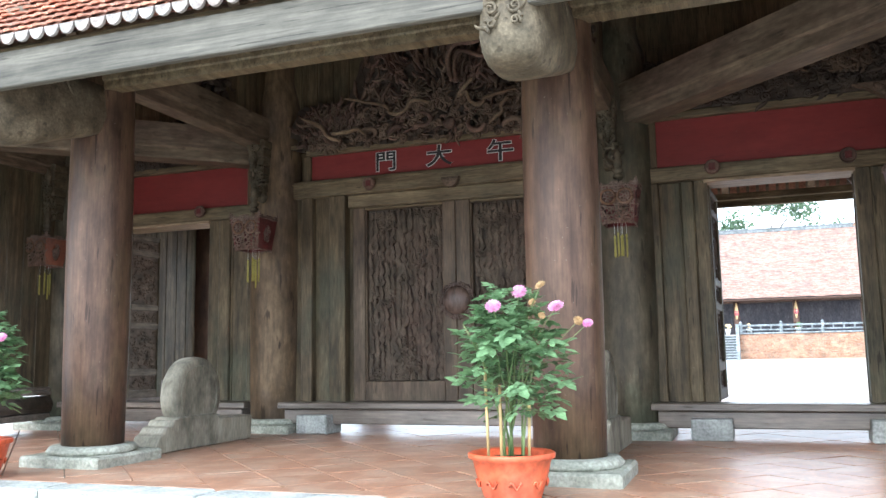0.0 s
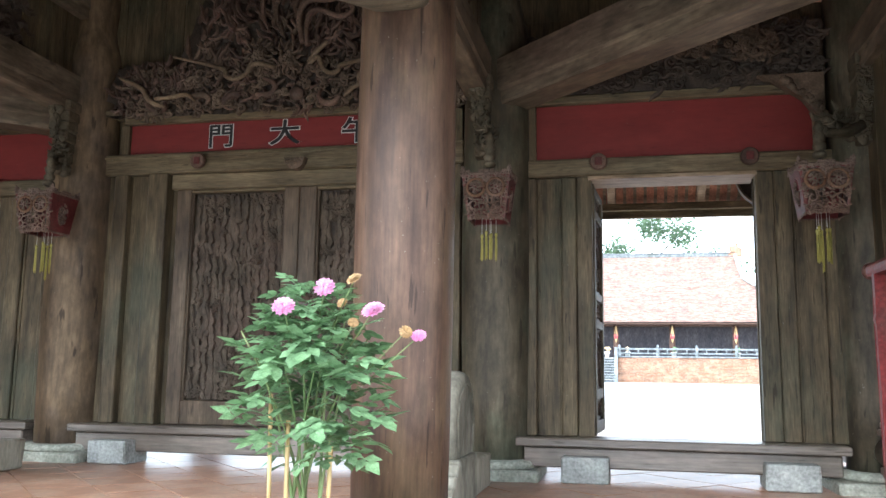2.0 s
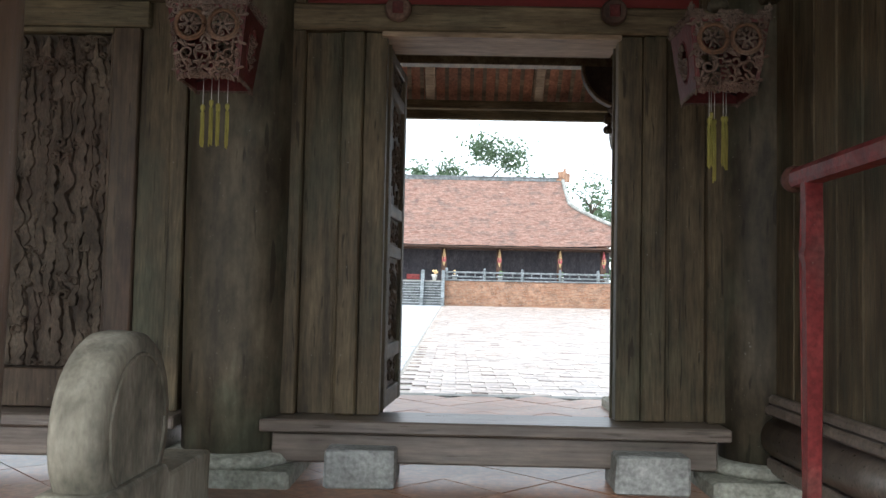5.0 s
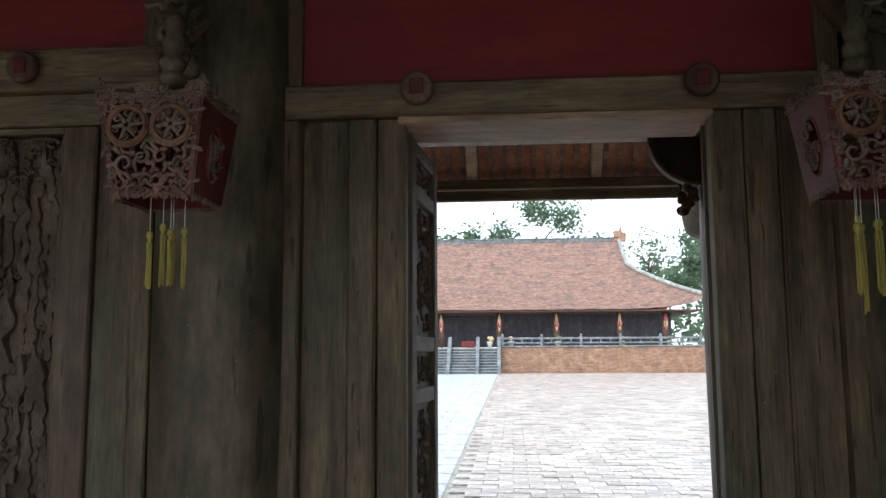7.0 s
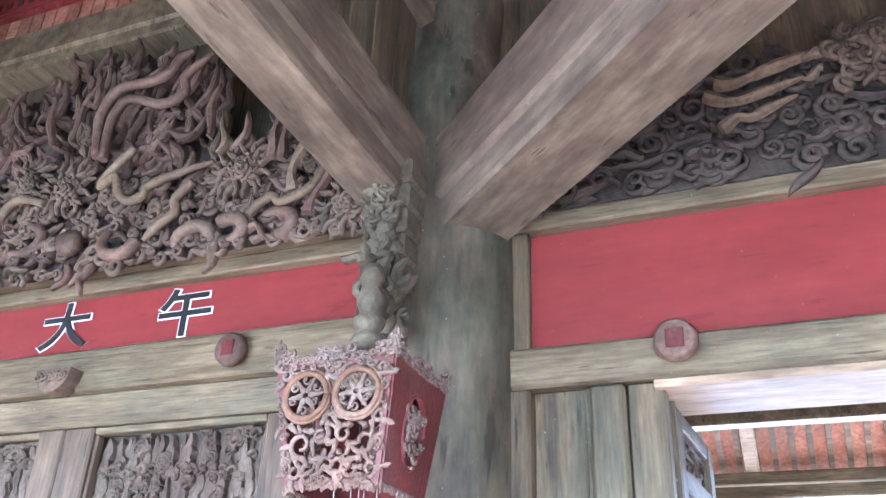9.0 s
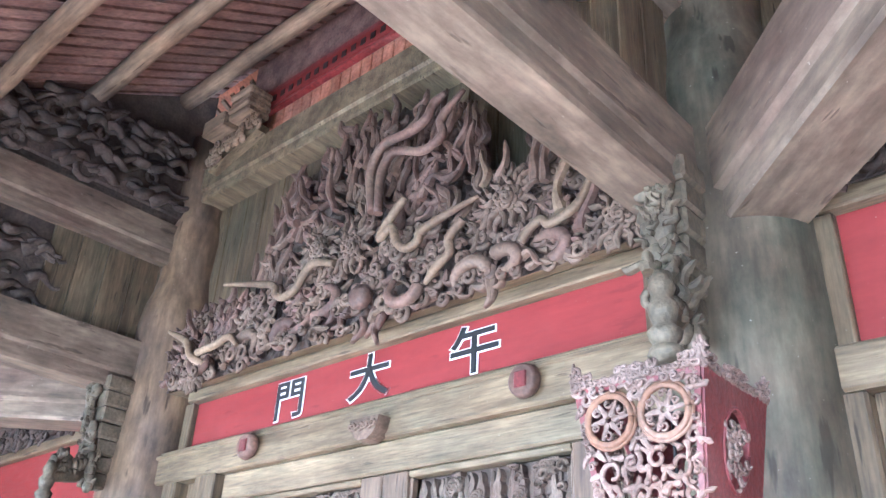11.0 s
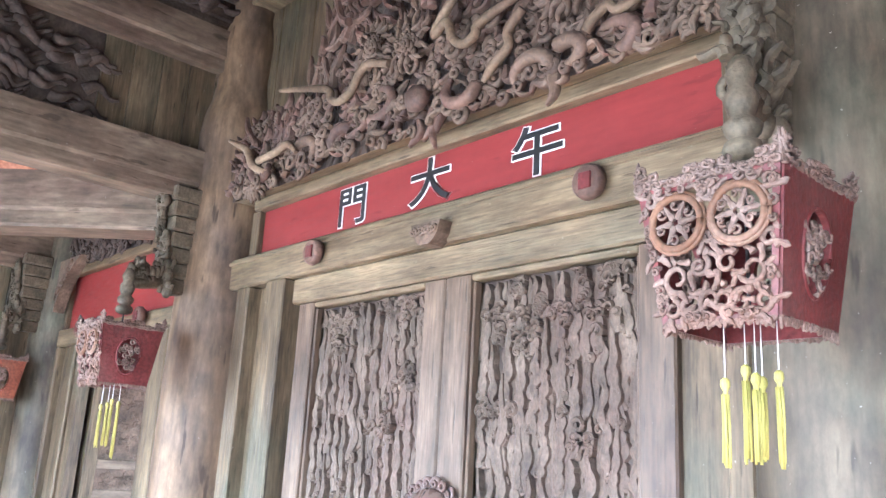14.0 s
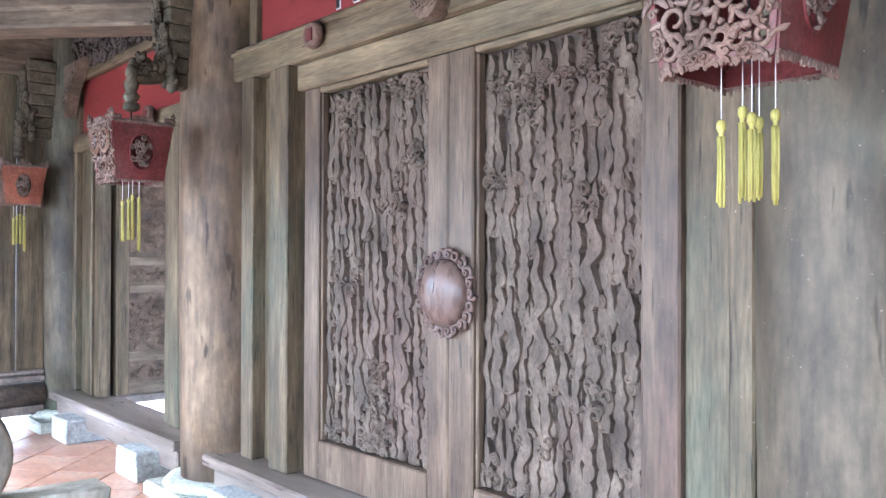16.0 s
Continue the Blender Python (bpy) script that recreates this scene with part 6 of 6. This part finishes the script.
bal = thing("balustrade", (0, TER_Y + 0.25, 0), "low grey stone balustrade along the terrace", "balustrade")
for k in range(7):
    x = -0.32 + k * 2.4
    part("post", B(x - 0.09, x + 0.09, -0.09, 0.09, TER_Z + 0.04, TER_Z + 0.62, 0.015), FAR_STONE, bal)
    bm = bmesh.new()
    lathe(bm, [(0.05, TER_Z + 0.6), (0.09, TER_Z + 0.66), (0.07, TER_Z + 0.73), (0.01, TER_Z + 0.78)], 8, x, 0)
    part("post_cap", bm, FAR_STONE, bal)
    if k < 6:
        part("rail", B(x + 0.09, x + 2.31, -0.05, 0.05, TER_Z + 0.43, TER_Z + 0.55, 0.015), FAR_STONE, bal)
        part("rail", B(x + 0.09, x + 2.31, -0.05, 0.05, TER_Z + 0.16, TER_Z + 0.26, 0.015), FAR_STONE, bal)
        for j in (0.6, 1.2, 1.8):
            part("baluster", B(x + j - 0.04, x + j + 0.04, -0.04, 0.04, TER_Z + 0.26, TER_Z + 0.43, 0.01), FAR_STONE, bal)
for x, mt in ((0.2, FLAG_Y), (3.1, CHALK), (7.0, CHALK), (9.9, CHALK), (-1.1, FLAG_Y)):
    p = thing("flower_pot", (x, TER_Y + 0.62, TER_Z), "small pale flower pot on the terrace", "flower pot", "pots along the terrace")
    bm = bmesh.new()
    lathe(bm, [(0.1, -0.06), (0.18, 0.26), (0.2, 0.3), (0.17, 0.32)], 10)
    part("pot", bm, CHALK, p)
    bm = bmesh.new()
    for _ in range(14):
        lump(bm, (rnd.gauss(0, 0.09), rnd.gauss(0, 0.09), 0.38 + rnd.random() * 0.22), 0.06, rnd, 6)
    part("blooms", bm, mt if mt is FLAG_Y else LEAF, p)
stairs = thing("terrace_stairs", (0, 0, 0), "grey stone stairs up to the terrace with stone cheeks", "stairs", kind="structure")
for i in range(10):
    part("step", B(-8.2, -0.62, TER_Y - 1.75 + 0.2 * i, TER_Y + 0.3, 0.02 + 0.165 * i if i else -0.2, 0.2 + 0.168 * i, 0.012), STEP, stairs)
    part("nosing", B(-8.2, -0.62, TER_Y - 1.77 + 0.2 * i, TER_Y - 1.7 + 0.2 * i, 0.202 + 0.168 * i, 0.225 + 0.168 * i, 0.004), SLAB, stairs)
for x in (-0.53, -1.82, -3.55, -5.0, -6.9, -8.3):
    bm = bmesh.new()
    prism(bm, [(TER_Y - 1.95, 0.1), (TER_Y + 0.3, 0.1), (TER_Y + 0.3, 2.45), (TER_Y + 0.05, 2.45), (TER_Y - 1.7, 0.75), (TER_Y - 1.95, 0.72)], -0.1, 0.1)
    bmesh.ops.rotate(bm, verts=bm.verts, matrix=Matrix.Rotation(radians(90), 3, "Z"))
    bmesh.ops.translate(bm, verts=bm.verts, vec=(x, 0, 0))
    part("cheek", bm, FAR_STONE, stairs, "sloping carved stone cheek")

red_board = thing("low_red_board", (-2.5, 58.2, TER_Z - 0.06), "low red painted board standing behind the terrace stairs", "board")
part("panel", B(-0.42, 0.42, -0.03, 0.03, 0.06, 0.4, 0.01), RED_OLD, red_board)
for x in (-0.34, 0.34):
    part("foot", B(x - 0.04, x + 0.04, -0.12, 0.12, 0.0, 0.06, 0.01), FAR_WOOD, red_board)


# ---- trees behind the hall ----
def tree(x, y, height, spread, seed, n, label):
    rnd = random.Random(seed)
    t = thing("tree", (x, y, ground_z(y)), label, "tree", "trees behind the hall")
    bm = bmesh.new()
    tube(bm, [(0, 0, -0.2), (0.2, 0, height * 0.25), (-0.1, 0.2, height * 0.5), (0.2, 0, height * 0.75)], [0.4, 0.33, 0.24, 0.1], 8)
    limbs = []
    for i in range(9):
        z0 = height * rnd.uniform(0.35, 0.75)
        a = rnd.uniform(0, 6.3)
        q = spread * rnd.uniform(0.45, 1)
        tip = Vector((q * math.cos(a), q * math.sin(a), z0 + height * rnd.uniform(0.05, 0.25)))
        tube(bm, [(0.05, 0, z0), tuple(tip * 0.5 + Vector((0, 0, z0 * 0.5 + 0.3))), tuple(tip)], [0.13, 0.08, 0.03], 5)
        limbs.append(tip)
    limbs.append(Vector((0.2, 0, height * 0.9)))
    part("trunk", bm, BARK, t, "tapering trunk with spreading limbs")
    bm = bmesh.new()
    for i in range(n):
        c = rnd.choice(limbs)
        p = c + Vector((rnd.gauss(0, spread * 0.2), rnd.gauss(0, spread * 0.2), rnd.gauss(0, height * 0.05)))
        s = rnd.uniform(0.12, 0.28)
        ax = Vector((rnd.gauss(0, 1), rnd.gauss(0, 1), rnd.gauss(0, 0.6))).normalized()
        bx = ax.cross(Vector((rnd.gauss(0, 1), rnd.gauss(0, 1), rnd.gauss(0, 1)))).normalized()
        bm.faces.new([bm.verts.new(p + s * v) for v in (ax, bx * 0.6, -ax, -bx * 0.6)])
    part("crown", bm, TREE, t, "uneven crown of small leaves")


tree(2.6, 86, 16.6, 4.2, 1, 6200, "tall airy tree with gaps in its crown")
tree(-3.9, 88, 13.8, 2.8, 2, 4600, "rounded tree behind the hall roof")
tree(-7.5, 87, 13.0, 3.0, 12, 3600, "rounded tree behind the hall roof")
tree(7.4, 90, 13.4, 3.0, 3, 1500, "thin tree behind the hall roof")
tree(17.6, 78, 12.2, 3.6, 4, 8000, "dense dark green tree beside the hall")
tree(14.2, 92, 14.0, 3.6, 5, 600, "sparse bare-branched tree beside the hall")
tree(21.0, 88, 14.5, 4.0, 6, 5000, "dense green tree beside the hall")
bm = bmesh.new()
rnd = random.Random(15)
for i in range(2500):
    x, y = rnd.uniform(11, 40), rnd.uniform(95, 110)
    p = Vector((x, y, rnd.uniform(0, 11.5)))
    s = rnd.uniform(0.3, 0.7)
    ax = Vector((rnd.gauss(0, 1), rnd.gauss(0, 1), rnd.gauss(0, 0.6))).normalized()
    bx = ax.cross(Vector((rnd.gauss(0, 1), rnd.gauss(0, 1), rnd.gauss(0, 1)))).normalized()
    bm.faces.new([bm.verts.new(p + s * v) for v in (ax, bx * 0.6, -ax, -bx * 0.6)])
solid("far_woods", bm, TREE, "pale green woods far behind the hall", "woods", kind="stuff")


# ---- floor tiles laid diagonally on the platform ----
floor = thing("floor", (0, 0, 0), "worn terracotta floor tiles laid diagonally", "floor", kind="structure")
TS = 0.42
rnd = random.Random(40)
TILE_ME = []
for k in range(4):
    bm = B(-TS / 2 + 0.006, TS / 2 - 0.006, -TS / 2 + 0.006, TS / 2 - 0.006, -0.035, 0.0)
    for v in bm.verts:
        v.co += Vector((rnd.uniform(-0.003, 0.003), rnd.uniform(-0.003, 0.003), rnd.uniform(-0.003, 0.002) if v.co.z > -0.01 else 0))
    TILE_ME.append(mesh_of("tile", bm, TILE))
rest = bmesh.new()
count = 0
for i in range(-40, 40):
    for j in range(-40, 40):
        x, y = -3.1 + (i - j) * TS * 0.7071, 8.6 + (i + j) * TS * 0.7071
        if not (-8.8 < x < 2.7 and 4.98 < y < 12.3):
            continue
        if y < 8.3 and count < 300:
            o = new("tile", TILE_ME[rnd.randrange(4)])
            o.parent = floor
            o.location, o.rotation_euler = (x, y, rnd.uniform(-0.002, 0.001)), (0, 0, math.pi / 4 + math.pi / 2 * rnd.randrange(4))
            count += 1
        else:
            h = TS * 0.7071 - 0.006
            z = rnd.uniform(-0.003, 0.001)
            q = [rest.verts.new((x + a * h, y + b * h, zz)) for zz in (z, -0.03) for a, b in ((1, 0), (0, 1), (-1, 0), (0, -1))]
            for f in ((0, 1, 2, 3), (0, 4, 5, 1), (1, 5, 6, 2), (2, 6, 7, 3), (3, 7, 4, 0)):
                rest.faces.new([q[k] for k in f])
tagged(part("tiles", rest, TILE, floor), kind="stuff")
part("edge_band", B(-9.2, 3.0, 4.825, 4.985, -0.03, 0.0, 0.004), TILE, floor, "straight border course")
part("edge_band", B(-9.2, 3.0, 12.31, 12.5, -0.03, 0.0, 0.004), STONE, floor, "stone border course")

# ---- courtyard paving ----
yard = thing("courtyard", (0, 0, 0), "pale worn brick paving across the courtyard", "paving", kind="structure")
PAV_ME = []
for k in range(3):
    bm = B(-0.195, 0.195, -0.145, 0.145, -0.04, 0.02)
    for v in bm.verts:
        v.co += Vector((rnd.uniform(-0.005, 0.005), rnd.uniform(-0.005, 0.005), rnd.uniform(-0.004, 0.004) if v.co.z > 0 else 0))
    PAV_ME.append(mesh_of("paver", bm, PAVER))
rest = bmesh.new()
count = 0
for r in range(150):
    y = 12.75 + r * 0.3
    if y > 56.8:
        break
    for c in range(44):
        x = -0.35 + c * 0.4 + (0.2 if r % 2 else 0)
        if x > 0.6 + (y - 4) * 0.24:
            break
        z = ground_z(y) + 0.005
        if count < 300 and y < 18:
            o = new("paver", PAV_ME[rnd.randrange(3)])
            o.parent = yard
            o.location = (x, y, z + rnd.uniform(-0.006, 0.004))
            count += 1
        else:
            zz, t1 = z + 0.02 + rnd.uniform(-0.006, 0.004), rnd.uniform(-0.005, 0.005)
            q = [rest.verts.new((x + a * 0.194, y + b * 0.144, zz + t1 * a)) for a, b in ((-1, -1), (1, -1), (1, 1), (-1, 1))]
            w = [rest.verts.new((v.co.x, v.co.y, zz - 0.04)) for v in q]
            rest.faces.new(q)
            for k in range(4):
                rest.faces.new((q[k], q[(k + 1) % 4], w[(k + 1) % 4], w[k]))
tagged(part("pavers", rest, PAVER, yard), kind="stuff")
path = thing("path", (0, 0, 0), "pale grey stone slab path across the courtyard", "path", kind="structure")
for r in range(50):
    y = 12.75 + r * 0.86
    cuts = (-4.65, -3.7, -2.5, -1.5, -0.6) if r % 2 else (-4.65, -3.2, -2.1, -1.2, -0.6)
    for x, x2 in zip(cuts, cuts[1:]):
        part("slab", B(x, x2 - 0.012, y, y + 0.85, ground_z(y) - 0.04, ground_z(y) + 0.035, 0.008), SLAB, path)
